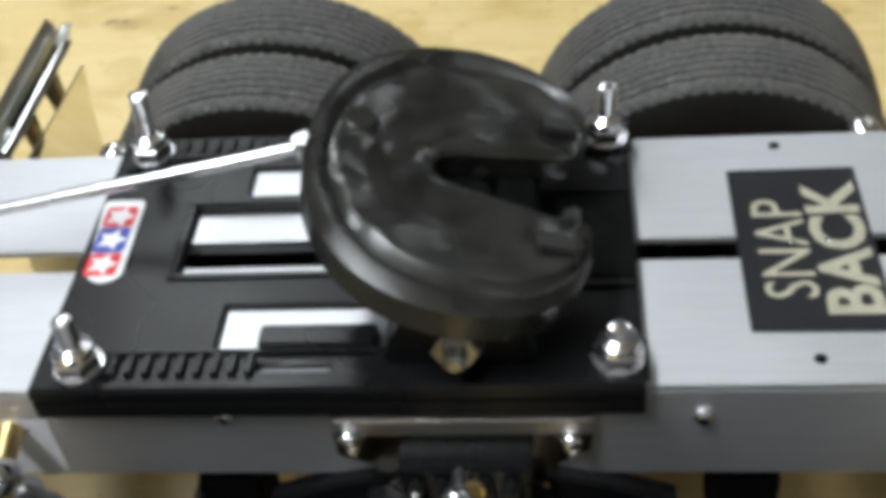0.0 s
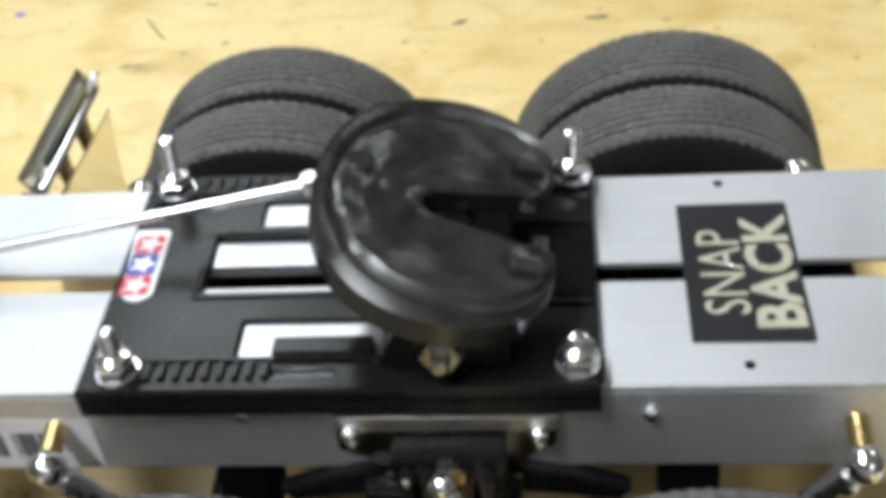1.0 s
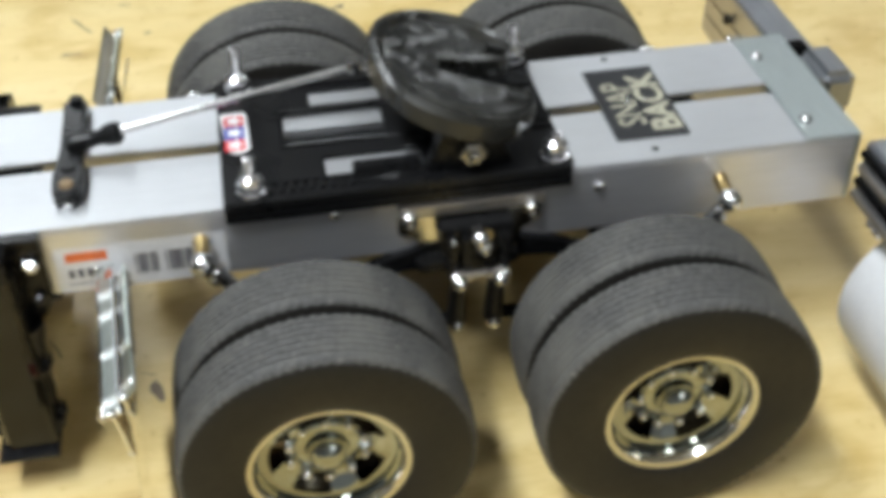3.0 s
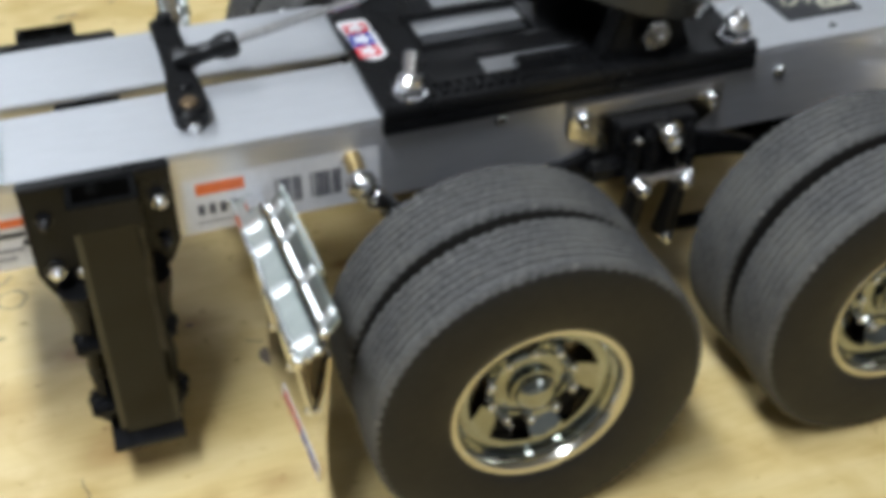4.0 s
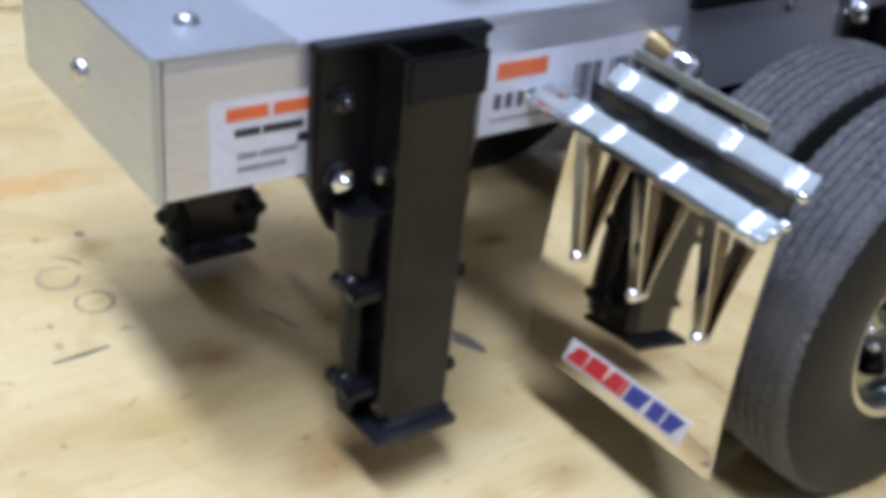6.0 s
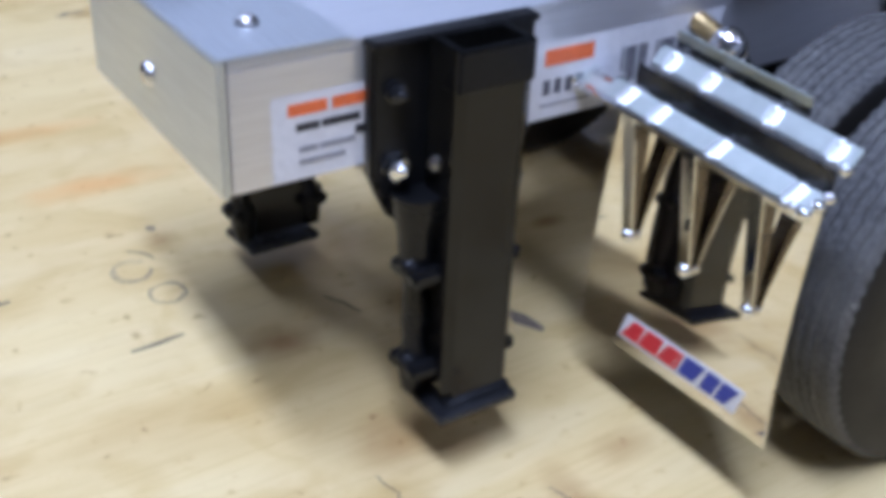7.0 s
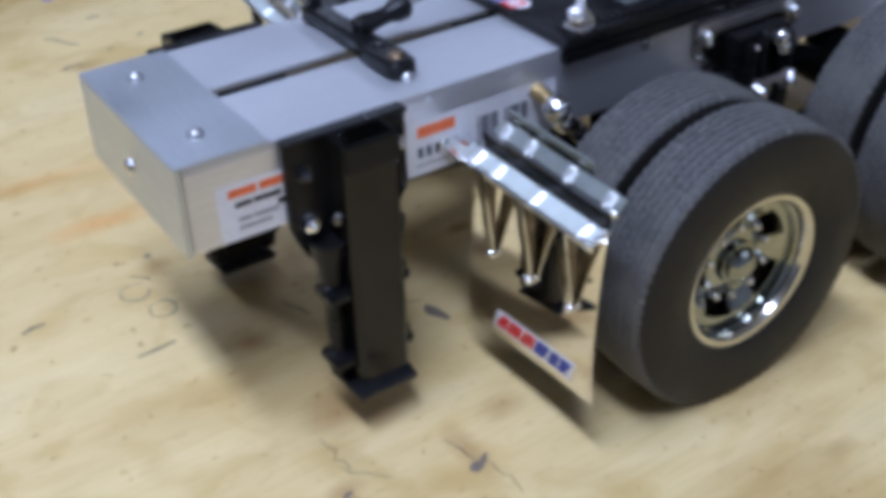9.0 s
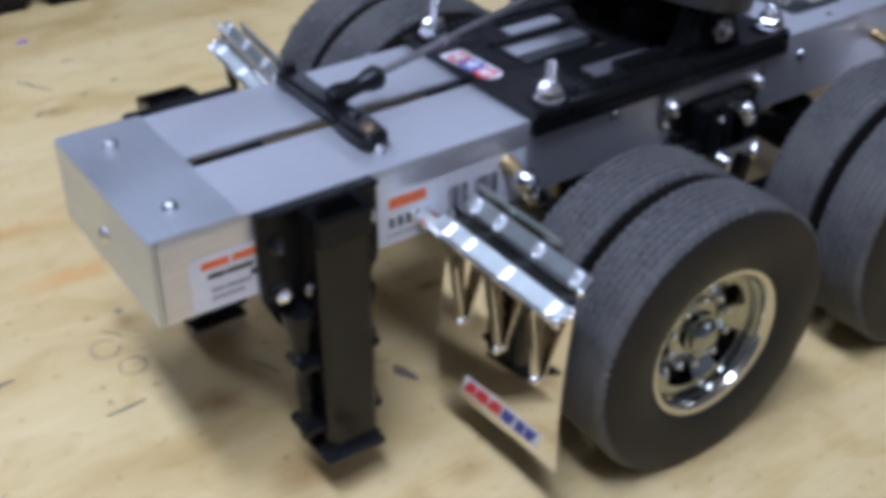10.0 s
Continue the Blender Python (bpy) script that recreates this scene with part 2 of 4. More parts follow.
CEILING = surface("ceiling_paint", (0.80, 0.80, 0.80), 0.85, 0.0, fine=60, coarse=3, vary=0.04, stain=0.08, bump=0.1)
CONCRETE = surface("concrete_floor", (0.20, 0.19, 0.18), 0.7, 0.0, fine=40, coarse=4, vary=0.12, stain=0.25, bump=0.2)
FAINT = surface("faint_pencil", (0.22, 0.18, 0.12), 0.7, 0.0, fine=3000, vary=0.3, bump=0.0)
PENCIL = surface("pencil_mark", (0.09, 0.07, 0.055), 0.7, 0.0, fine=3000, vary=0.3, bump=0.0)
SMUDGE = surface("grey_smudge", (0.19, 0.15, 0.11), 0.7, 0.0, fine=2500, vary=0.4, bump=0.0)
VIOLET = surface("violet_pen_mark", (0.30, 0.20, 0.55), 0.6, 0.0, fine=800, vary=0.2, bump=0.0)


def glow(name, color, strength):
    m = bpy.data.materials.new(name)
    m.use_nodes = True
    b = m.node_tree.nodes["Principled BSDF"]
    b.inputs["Base Color"].default_value = (0.8, 0.8, 0.8, 1)
    b.inputs["Emission Color"].default_value = (*color, 1)
    b.inputs["Emission Strength"].default_value = strength
    return m


def plywood():
    """Pale pine plywood: long soft grain along x, knots of warmer tone, blotches and fine pores."""
    m = bpy.data.materials.new("pine_plywood")
    m.use_nodes = True
    t = m.node_tree
    b = t.nodes["Principled BSDF"]
    co = t.nodes.new("ShaderNodeTexCoord")
    def noise_of(stretch, scale, detail, distort=0.0):
        mp = t.nodes.new("ShaderNodeMapping")
        mp.inputs["Scale"].default_value = stretch
        t.links.new(co.outputs["Object"], mp.inputs["Vector"])
        n = t.nodes.new("ShaderNodeTexNoise")
        n.inputs["Scale"].default_value, n.inputs["Detail"].default_value, n.inputs["Distortion"].default_value = scale, detail, distort
        t.links.new(mp.outputs[0], n.inputs["Vector"])
        return n.outputs["Fac"]
    def ramp(src, stops):
        r = t.nodes.new("ShaderNodeValToRGB")
        els = r.color_ramp.elements
        els[0].position, els[0].color = stops[0][0], (*stops[0][1], 1)
        els[1].position, els[1].color = stops[-1][0], (*stops[-1][1], 1)
        for p, c in stops[1:-1]:
            e = els.new(p)
            e.color = (*c, 1)
        t.links.new(src, r.inputs[0])
        return r.outputs[0]
    def mul(a, bb, fac, blend="MULTIPLY"):
        x = t.nodes.new("ShaderNodeMix")
        x.data_type, x.blend_type = "RGBA", blend
        x.inputs[0].default_value = fac
        t.links.new(a, x.inputs[6])
        t.links.new(bb, x.inputs[7])
        return x.outputs[2]
    def spot(c, x, y, rx, ry, tone, amount):
        """A soft soaked-in stain about a place on the bench, in centimetres, with an uneven edge."""
        mp = t.nodes.new("ShaderNodeMapping")
        mp.inputs["Location"].default_value = (-x / rx, -y / ry, 0)
        mp.inputs["Scale"].default_value = (100 / rx, 100 / ry, 0)
        t.links.new(co.outputs["Object"], mp.inputs["Vector"])
        ln = t.nodes.new("ShaderNodeVectorMath")
        ln.operation = "LENGTH"
        t.links.new(mp.outputs[0], ln.inputs[0])
        ad = t.nodes.new("ShaderNodeMath")
        ad.operation = "ADD"
        t.links.new(ln.outputs["Value"], ad.inputs[0])
        t.links.new(fleck, ad.inputs[1])
        mr = t.nodes.new("ShaderNodeMapRange")
        mr.inputs[1].default_value, mr.inputs[2].default_value, mr.inputs[3].default_value, mr.inputs[4].default_value = 0.7, 1.6, amount, 0.0
        t.links.new(ad.outputs[0], mr.inputs[0])
        x2 = t.nodes.new("ShaderNodeMix")
        x2.data_type, x2.blend_type = "RGBA", "MULTIPLY"
        t.links.new(mr.outputs[0], x2.inputs[0])
        t.links.new(c, x2.inputs[6])
        x2.inputs[7].default_value = (*tone, 1)
        return x2.outputs[2]
    fleck = noise_of((0.7, 1, 1), 130, 5, 0.5)
    mottle = noise_of((0.75, 1, 1), 45, 5, 0.8)
    grain = noise_of((0.16, 1.0, 1.0), 55, 5, 0.9)
    broad = noise_of((0.22, 1.0, 1.0), 9, 3, 0.8)
    blotch = noise_of((0.6, 1, 1), 16, 4, 0.4)
    pores = noise_of((0.06, 1.0, 1.0), 900, 3)
    c = ramp(grain, [(0.28, (0.655, 0.50, 0.215)), (0.5, (0.71, 0.56, 0.26)), (0.72, (0.745, 0.605, 0.31))])
    c = mul(c, ramp(broad, [(0.32, (0.84, 0.77, 0.62)), (0.55, (1, 1, 1)), (0.8, (1.0, 0.97, 0.9))]), 0.8)
    c = mul(c, ramp(blotch, [(0.28, (0.64, 0.54, 0.36)), (0.44, (1, 1, 1)), (1.0, (1, 1, 1))]), 0.6)
    c = mul(c, ramp(pores, [(0.35, (0.86, 0.82, 0.74)), (0.5, (1, 1, 1)), (1.0, (1, 1, 1))]), 0.5)
    c = mul(c, ramp(mottle, [(0.30, (0.77, 0.70, 0.52)), (0.5, (1, 1, 1)), (1.0, (1, 1, 1))]), 0.7)
    speck = noise_of((0.8, 1, 1), 260, 6, 0.3)
    c = mul(c, ramp(speck, [(0.27, (0.42, 0.31, 0.2)), (0.33, (0.9, 0.85, 0.78)), (0.38, (1, 1, 1)), (1.0, (1, 1, 1))]), 0.75)
    brown, orange = (0.48, 0.34, 0.2), (1.0, 0.72, 0.5)
    for x, y, rx, ry, tone, amount in ((-14.3, 0.4, 0.9, 0.7, brown, 0.8), (-13.6, -3.6, 1.3, 0.9, brown, 0.6), (-15.8, 8.9, 2.2, 0.6, orange, 0.8), (-14.9, -6.3, 0.7, 0.4, brown, 0.6),
                                       (-11.3, -6.9, 0.5, 1.3, brown, 0.5), (-10.6, 0.6, 1.2, 0.5, brown, 0.5), (-9.5, -6.0, 0.9, 0.5, brown, 0.5), (-12.3, 20.2, 1.0, 0.4, brown, 0.5),
                                       (-17.0, 12.5, 3.0, 0.5, orange, 0.6), (-12.0, 3.2, 2.0, 0.9, brown, 0.35), (-15.2, 5.6, 0.6, 0.5, brown, 0.5), (-2.6, -12.5, 0.7, 0.3, brown, 0.4),
                                       (-5.55, 1.86, 0.6, 0.3, brown, 0.8), (-12.4, -4.4, 0.8, 0.5, brown, 0.4)):
        c = spot(c, x, y, rx, ry, tone, amount)
    t.links.new(c, b.inputs["Base Color"])
    b.inputs["Roughness"].default_value = 0.42
    bp = t.nodes.new("ShaderNodeBump")
    bp.inputs["Strength"].default_value, bp.inputs["Distance"].default_value = 0.12, 0.0004
    t.links.new(pores, bp.inputs["Height"])
    t.links.new(bp.outputs[0], b.inputs["Normal"])
    return m


PLY = plywood()

# ---- the room ----
RX0, RX1, RY0, RY1, FLOOR = -300.0, 400.0, -240.0, 460.0, -90.0
def wall(name, x0, x1, y0, y1, z0, z1, material, label):
    ob = part(name, a_box(x0, x1, y0, y1, z0, z1, 0.0), material)
    return tagged(ob, label, "wall" if "wall" in name else name, kind="structure")

top = CEIL * 100
wall("floor", RX0, RX1, RY0, RY1, FLOOR - 10, FLOOR, CONCRETE, "grey concrete workshop floor under the bench")
wall("ceiling", RX0, RX1, RY0, RY1, top, top + 10, CEILING, "plain off-white painted workshop ceiling")
wall("wall_north", RX0, RX1, RY1, RY1 + 10, FLOOR, top, WALL, "plain pale grey painted workshop wall")
wall("wall_south", RX0, RX1, RY0 - 10, RY0, FLOOR, top, WALL, "plain pale grey painted workshop wall")
wall("wall_west", RX0 - 10, RX0, RY0, RY1, FLOOR, top, WALL, "plain pale grey painted workshop wall")
wall("wall_east", RX1, RX1 + 10, RY0, RY1, FLOOR, top, WALL, "plain pale grey painted workshop wall")

TUBE = glow("lit_tube", (1.0, 0.98, 0.96), 3.0)
for lx, ly, _ in LAMPS:
    fixture = thing("unseen_ceiling_light", "unseen white metal ceiling fixture with two lit tubes", "ceiling light", (lx * 100, ly * 100, top), "ceiling lights")
    part("housing", a_box(-11, 11, -60, 60, -4, 0, 0.5), WHITE, fixture)
    for dx in (-5, 5):
        part("tube", solid(rod(bmesh.new(), (dx, -57, -5.6), (dx, 57, -5.6), 1.3)), TUBE, fixture, "lit fluorescent tube")

# ---- the workbench ----
bench = thing("workbench", "pale pine plywood workbench top with pencil marks and stains", "workbench")
part("tabletop", a_box(-85, 95, -55, 52, -3.0, 0, 0.15), PLY, bench)
for bx in (-78, 88):
    for by in (-48, 45):
        part("leg", a_box(bx - 4, bx + 4, by - 4, by + 4, FLOOR, -3.0, 0.2), PLY, bench)


def blot(bm, x, y, rx, ry, turn, seed, z=0.015):
    """A flat uneven stain."""
    rng = random.Random(seed)
    c, s = math.cos(turn), math.sin(turn)
    ring = []
    for k in range(14):
        a, r = k * math.tau / 14, rng.uniform(0.55, 1.1)
        u, v = rx * r * math.cos(a), ry * r * math.sin(a)
        ring.append(bm.verts.new((x + u * c - v * s, y + u * s + v * c, z)))
    bm.faces.new(ring)
    return bm


def stroke(bm, pts, w, z=0.012):
    """A thin drawn line through points."""
    pts = [Vector((x, y, z)) for x, y in pts]
    left, right = [], []
    for k, p in enumerate(pts):
        d = (pts[min(k + 1, len(pts) - 1)] - pts[max(k - 1, 0)]).normalized()
        n = Vector((-d.y, d.x, 0)) * w / 2 * (0.6 if k in (0, len(pts) - 1) else 1)
        left.append(bm.verts.new(p + n))
        right.append(bm.verts.new(p - n))
    for k in range(len(pts) - 1):
        bm.faces.new((right[k], right[k + 1], left[k + 1], left[k]))
    return bm


def loop_pts(x, y, r, turn=0.0, n=18, span=5.6):
    return [(x + r * math.cos(turn + span * k / n), y + r * 0.95 * math.sin(turn + span * k / n)) for k in range(n + 1)]


def wavy(x0, y0, x1, y1, amp, n, seed):
    """An unsteady line from one place to another."""
    rng = random.Random(seed)
    return [(x0 + (x1 - x0) * i / n + rng.uniform(-amp, amp), y0 + (y1 - y0) * i / n + rng.uniform(-amp, amp)) for i in range(n + 1)]


for pts, w in (([(-17.40, 1.63), (-16.75, 1.66), (-16.13, 1.72)], 0.11), (loop_pts(-16.30, 4.58, 0.48, 0.6), 0.045), (loop_pts(-15.84, 3.38, 0.44, 2.2), 0.05),
               (loop_pts(-16.26, 4.6, 0.42, 2.6, 18, 3.5), 0.03), (loop_pts(-15.86, 3.39, 0.39, 5.0, 18, 4.0), 0.03), ([(-16.1, 5.45), (-15.75, 5.2), (-15.6, 4.9)], 0.07),
               ([(-19.95, 4.55), (-19.6, 4.68), (-19.2, 4.68)], 0.13), (wavy(-12.78, 23.64, -11.76, 22.17, 0.05, 5, 3), 0.09), (wavy(-10.5, 24.6, -9.95, 24.5, 0.03, 3, 4), 0.1),
               (wavy(-14.4, -5.9, -14.5, -4.3, 0.12, 7, 5), 0.035), (wavy(-14.6, -5.6, -13.6, -6.6, 0.12, 6, 6), 0.03),
               (wavy(-11.6, -6.2, -11.3, -7.3, 0.06, 4, 7), 0.04), (wavy(-11.0, -7.6, -10.9, -9.0, 0.08, 6, 8), 0.03), (wavy(-9.35, -0.6, -8.8, -0.75, 0.05, 4, 9), 0.04),
               (wavy(-12.6, 1.6, -12.1, 0.6, 0.06, 4, 10), 0.06)):
    part("pencil_line", stroke(bmesh.new(), pts, w), FAINT if len(pts) > 15 else PENCIL, bench, "thin pencil line")
for k, (x, y, rx, ry, a) in enumerate(((-8.78, -1.5, 0.58, 0.25, -1.25), (0.38, 22.44, 0.42, 0.18, 0.5), (-11.35, -7.5, 0.42, 0.2, 0.4), (-12.9, 20.4, 0.4, 0.1, 0.3),
                                       (5.9, 22.4, 0.6, 0.2, 0.1), (-14.87, -6.5, 0.2, 0.1, 0.2), (-9.1, 21.7, 0.22, 0.1, 0.2), (-12.4, 20.4, 0.3, 0.09, 0.2), (-10.7, 21.1, 0.2, 0.09, 0.2), (-10.8, 0.56, 0.14, 0.1, 0.0), (-15.2, 6.2, 0.16, 0.12, 0.0))):
    part("dark_mark", blot(bmesh.new(), x, y, rx, ry, a, k), SMUDGE, bench, "small dark smudge")
part("pen_mark", blot(bmesh.new(), -18.57, 24.42, 0.3, 0.25, 0.3, 91), VIOLET, bench, "small violet pen mark")
part("pen_mark", blot(bmesh.new(), -11.3, 27.39, 0.35, 0.18, 0.3, 92), VIOLET, bench, "small violet pen mark")

for x0, x1, dy in ((-36.0, -9.65, -0.45), (-9.1, 14.0, -0.7)):
    case = thing("tool_case", "low black plastic tool case on the bench", "tool case", ((x0 + x1) / 2, 36.4 + dy, 0), "tool cases")
    hw = (x1 - x0) / 2
    part("body", a_box(-hw, hw, -5.3, 5.3, 0, 5.0, 0.3), PLASTIC, case)
    part("lid", a_box(-hw + 0.1, hw - 0.1, -5.2, 5.2, 5.05, 7.0, 0.4), PLASTIC, case)
    part("latch", a_box(-1.5, 1.5, -5.6, -5.32, 3.6, 6.0, 0.1), PLASTIC, case)

# ---- the model trailer dolly ----
ROLL = 3.38  # the frame leans a little on its springs
dolly = thing("model_trailer_dolly", "scale model truck dolly with aluminium rails and black coupling plate", "model truck")
dolly.matrix_world = pose(0, 0, -0.0022, -ROLL)
LEVEL = dolly.matrix_world.inverted()
YS, TOPZ, LOWZ, REAR, FRONT = 3.22, 8.84, 6.42, -16.93, 14.42


def rails():
    for s in (-1, 1):
        bm = bmesh.new()
        y0, y1 = sorted((s * 0.28, s * YS))
        box(bm, REAR + 0.185, FRONT - 0.16, y0, y1, TOPZ - 0.17, TOPZ)
        ob = part("rail_top", solid(bm, 0.025, 2), ALU, dolly, "brushed aluminium angle, top face")
        y0, y1 = sorted((s * (YS - 0.17), s * YS))
        part("rail_side", a_box(REAR + 0.185, FRONT - 0.16, y0, y1, LOWZ, TOPZ - 0.175, 0.02), ALU_SIDE, dolly, "shiny aluminium side of the rail")
    # Plain dark blocks added to fill the gap between the rails.
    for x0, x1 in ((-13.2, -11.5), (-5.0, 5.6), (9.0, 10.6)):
        part("rail_gap_fill", a_box(x0, x1, -2.9, 2.9, 6.6, 7.9, 0.05), DARK, dolly, "plain dark block filling the gap between the rails")


def end_cap(x_out, x_in, s, inset, ys, metal):
    """An aluminium angle over the end of both rails."""
    bm = bmesh.new()
    x0, x1 = sorted((x_out, x_in))
    box(bm, x0, x1, -YS - 0.02, YS + 0.02, TOPZ + 0.004, TOPZ + 0.075)
    xe0, xe1 = sorted((x_out, x_out + s * 0.15))
    cap = part("end_cap", solid(bm, 0.03, 2), metal, dolly, "brushed aluminium end cap")
    part("end_face", a_box(xe0, xe1, -YS - 0.02, YS + 0.02, LOWZ - 0.03, TOPZ + 0.003, 0.03), metal, cap)
    for y in ys:
        bm = bmesh.new()
        turned(bm, [(0, 0), (0, 0.22), (0.05, 0.215), (0.12, 0.18), (0.17, 0.11), (0.19, 0.05), (0.195, 0)], (x_out + s * inset, y, TOPZ + 0.075), (0, 0, 1), 18)
        part("screw", solid(bm), STEEL, cap, "steel button head screw")
    bm = turned(bmesh.new(), [(0, 0), (0, 0.24), (0.07, 0.22), (0.13, 0.16), (0.16, 0.08), (0.165, 0)], (x_out, 0, 7.5), (-s, 0, 0), 16)
    part("screw", solid(bm), STEEL, cap, "steel button head screw")
    return cap


rails()
end_cap(REAR, -14.45, 1, 1.13, (-1.95, 1.95), ALU_CROSS)
end_cap(FRONT, 12.6, -1, 1.48, (-2.2, 1.85), ALU_DULL)


# -- wheels --
def tyre_mesh():
    seg, bm = 168, bmesh.new()
    half, R = 0.98, 4.29
    prof = [(-half + 0.14, 2.26, 0), (-half + 0.03, 2.36, 0), (-half - 0.05, 2.6, 0), (-half - 0.10, 2.95, 0), (-half - 0.11, 3.3, 0), (-half - 0.07, 3.7, 0), (-half - 0.02, 4.0, 0), (-half + 0.03, R - 0.12, 1), (-half + 0.07, R - 0.04, 1)]
    step = (2 * half - 0.26) / 7
    for k in range(7):
        a0 = -half + 0.13 + k * step
        crown = R + 0.02 - 0.05 * ((k - 3) / 3.5) ** 2
        if k:
            prof += [(a0 - 0.02, crown - 0.045, 2), (a0 + 0.02, crown - 0.045, 2)]
        prof += [(a0 + 0.04, crown, 2), (a0 + step - 0.04, crown, 2)]
    prof += [(half - 0.07, R - 0.04, 1), (half - 0.03, R - 0.12, 1), (half + 0.02, 4.0, 0), (half + 0.07, 3.7, 0), (half + 0.11, 3.3, 0), (half + 0.10, 2.95, 0), (half + 0.05, 2.6, 0), (half - 0.03, 2.36, 0), (half - 0.14, 2.26, 0)]
    rings = []
    for a, r, kind in prof:
        ring = []
        for k in range(seg):
            rr, aa = r, a
            if kind == 1 and k % 2:
                rr -= 0.09
            if kind == 2:
                aa += 0.016 * (1 if k % 4 in (0, 1) else -1)
            t = k * math.tau / seg
            ring.append(bm.verts.new((rr * math.cos(t), aa, rr * math.sin(t))))
        rings.append(ring)
    for i, (p, q) in enumerate(zip(rings, rings[1:])):
        for k in range(seg):
            n = (k + 1) % seg
            f = bm.faces.new((p[k], q[k], q[n], p[n]))
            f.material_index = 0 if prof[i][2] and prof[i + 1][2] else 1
    bmesh.ops.recalc_face_normals(bm, faces=bm.faces)
    return bm


def wheel_disc():
    """A chrome disc at y = 0 with five hand holes."""
    bm, seg = bmesh.new(), 60
    radii = [0.9, 1.1, 1.32, 1.52, 1.72, 1.88, 1.98]
    for side in (0.0, 0.08):
        rows = [[bm.verts.new((r * math.cos(k * math.tau / seg), side - 0.42 * (r - 0.95) - 0.05 * math.cos(2 * math.pi * (r - 0.9) / 0.8), r * math.sin(k * math.tau / seg))) for k in range(seg)] for r in radii]
        for j in range(6):
            for k in range(seg):
                if j in (1, 2, 3) and k % 12 in (2, 3, 4, 5, 6, 7, 8):
                    continue
                n = (k + 1) % seg
                bm.faces.new((rows[j][k], rows[j + 1][k], rows[j + 1][n], rows[j][n]))
    return solid(bm)


def build_wheel():
    """A dual wheel about its axle, which runs along y; its outside faces -y."""
    rim = bmesh.new()
    turned(rim, [(0.7, 2.28), (0.88, 2.42), (0.96, 2.49), (1.0, 2.46), (1.0, 2.28), (0.96, 2.18), (0.85, 2.10), (0.70, 2.075), (0.60, 2.2)], (0, -1.07, 0), (0, -1, 0), 72, closed=True)
    wheel = part("wheel", solid(rim), RIM, dolly, "chrome dual truck wheel with two black rubber tyres")
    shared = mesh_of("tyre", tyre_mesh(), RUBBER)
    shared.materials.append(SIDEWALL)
    for y in (-1.15, 1.19):
        ob = new("tyre", shared)
        ob.parent, ob.location = wheel, (0, y * CM, 0)
        ob["label"] = "black ribbed rubber tyre"
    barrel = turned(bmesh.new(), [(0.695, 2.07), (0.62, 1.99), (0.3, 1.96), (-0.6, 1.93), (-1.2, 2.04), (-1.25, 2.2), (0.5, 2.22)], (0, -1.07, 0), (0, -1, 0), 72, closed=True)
    part("barrel", solid(barrel), HUB, wheel, "inside of the rim, chrome darkened for its reflections")
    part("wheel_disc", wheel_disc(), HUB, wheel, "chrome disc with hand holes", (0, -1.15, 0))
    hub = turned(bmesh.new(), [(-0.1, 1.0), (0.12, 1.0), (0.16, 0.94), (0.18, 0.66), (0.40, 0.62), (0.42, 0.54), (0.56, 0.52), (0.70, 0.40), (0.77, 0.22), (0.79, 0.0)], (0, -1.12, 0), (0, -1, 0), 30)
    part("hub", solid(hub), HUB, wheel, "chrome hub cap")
    for k in range(10):
        a = (k + 0.5) * math.tau / 10
        nut = hexnut(bmesh.new(), (1.12 * math.cos(a), -1.2, 1.12 * math.sin(a)), (0, -1, 0), 0.15, 0.24)
        ball(nut, (1.12 * math.cos(a), -1.44, 1.12 * math.sin(a)), 0.11, 10)
        part("lug_nut", solid(nut), CHROME, wheel)
    # Unseen dark drum added so the hand holes show dark.
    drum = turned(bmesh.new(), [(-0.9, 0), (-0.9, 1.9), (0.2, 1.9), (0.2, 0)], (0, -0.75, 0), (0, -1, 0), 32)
    part("hole_backing", solid(drum), WEB, wheel, "dark metal backing added behind the hand holes")
    return wheel


AX, AXZ, AXY = (-3.4, 7.0), 4.25, 0.08
first = build_wheel()
CAMBER = -3.2
first.matrix_basis = LEVEL @ pose(AX[0] * CM, (AXY - 7.02) * CM, (AXZ - 0.2) * CM, CAMBER, 0, 0)
copy_thing(first, LEVEL @ pose(AX[1] * CM, (AXY - 7.02) * CM, (AXZ - 0.1) * CM, CAMBER, 0, 0) @ pose(0, 0, 0, 0, 23, 0))
for k, ax in enumerate(AX):
    copy_thing(first, LEVEL @ pose((ax + 0.08) * CM, (AXY + 7.15) * CM, (AXZ + 0.05) * CM, 0, 11 + 30 * k, 180))
for ax in AX:
    bm = rod(bmesh.new(), (ax, -6.2, AXZ), (ax, 6.2, AXZ), 0.55)
    axle = part("axle", solid(bm), PAINT, dolly, "black axle beam")
    axle.matrix_basis = LEVEL
    part("axle_pad", a_box(ax - 0.9, ax + 0.9, -4.9, -3.6, AXZ - 0.6, AXZ + 0.9, 0.08), PAINT, axle)
    part("axle_pad", a_box(ax - 0.9, ax + 0.9, 3.6, 4.9, AXZ - 0.6, AXZ + 0.9, 0.08), PAINT, axle)


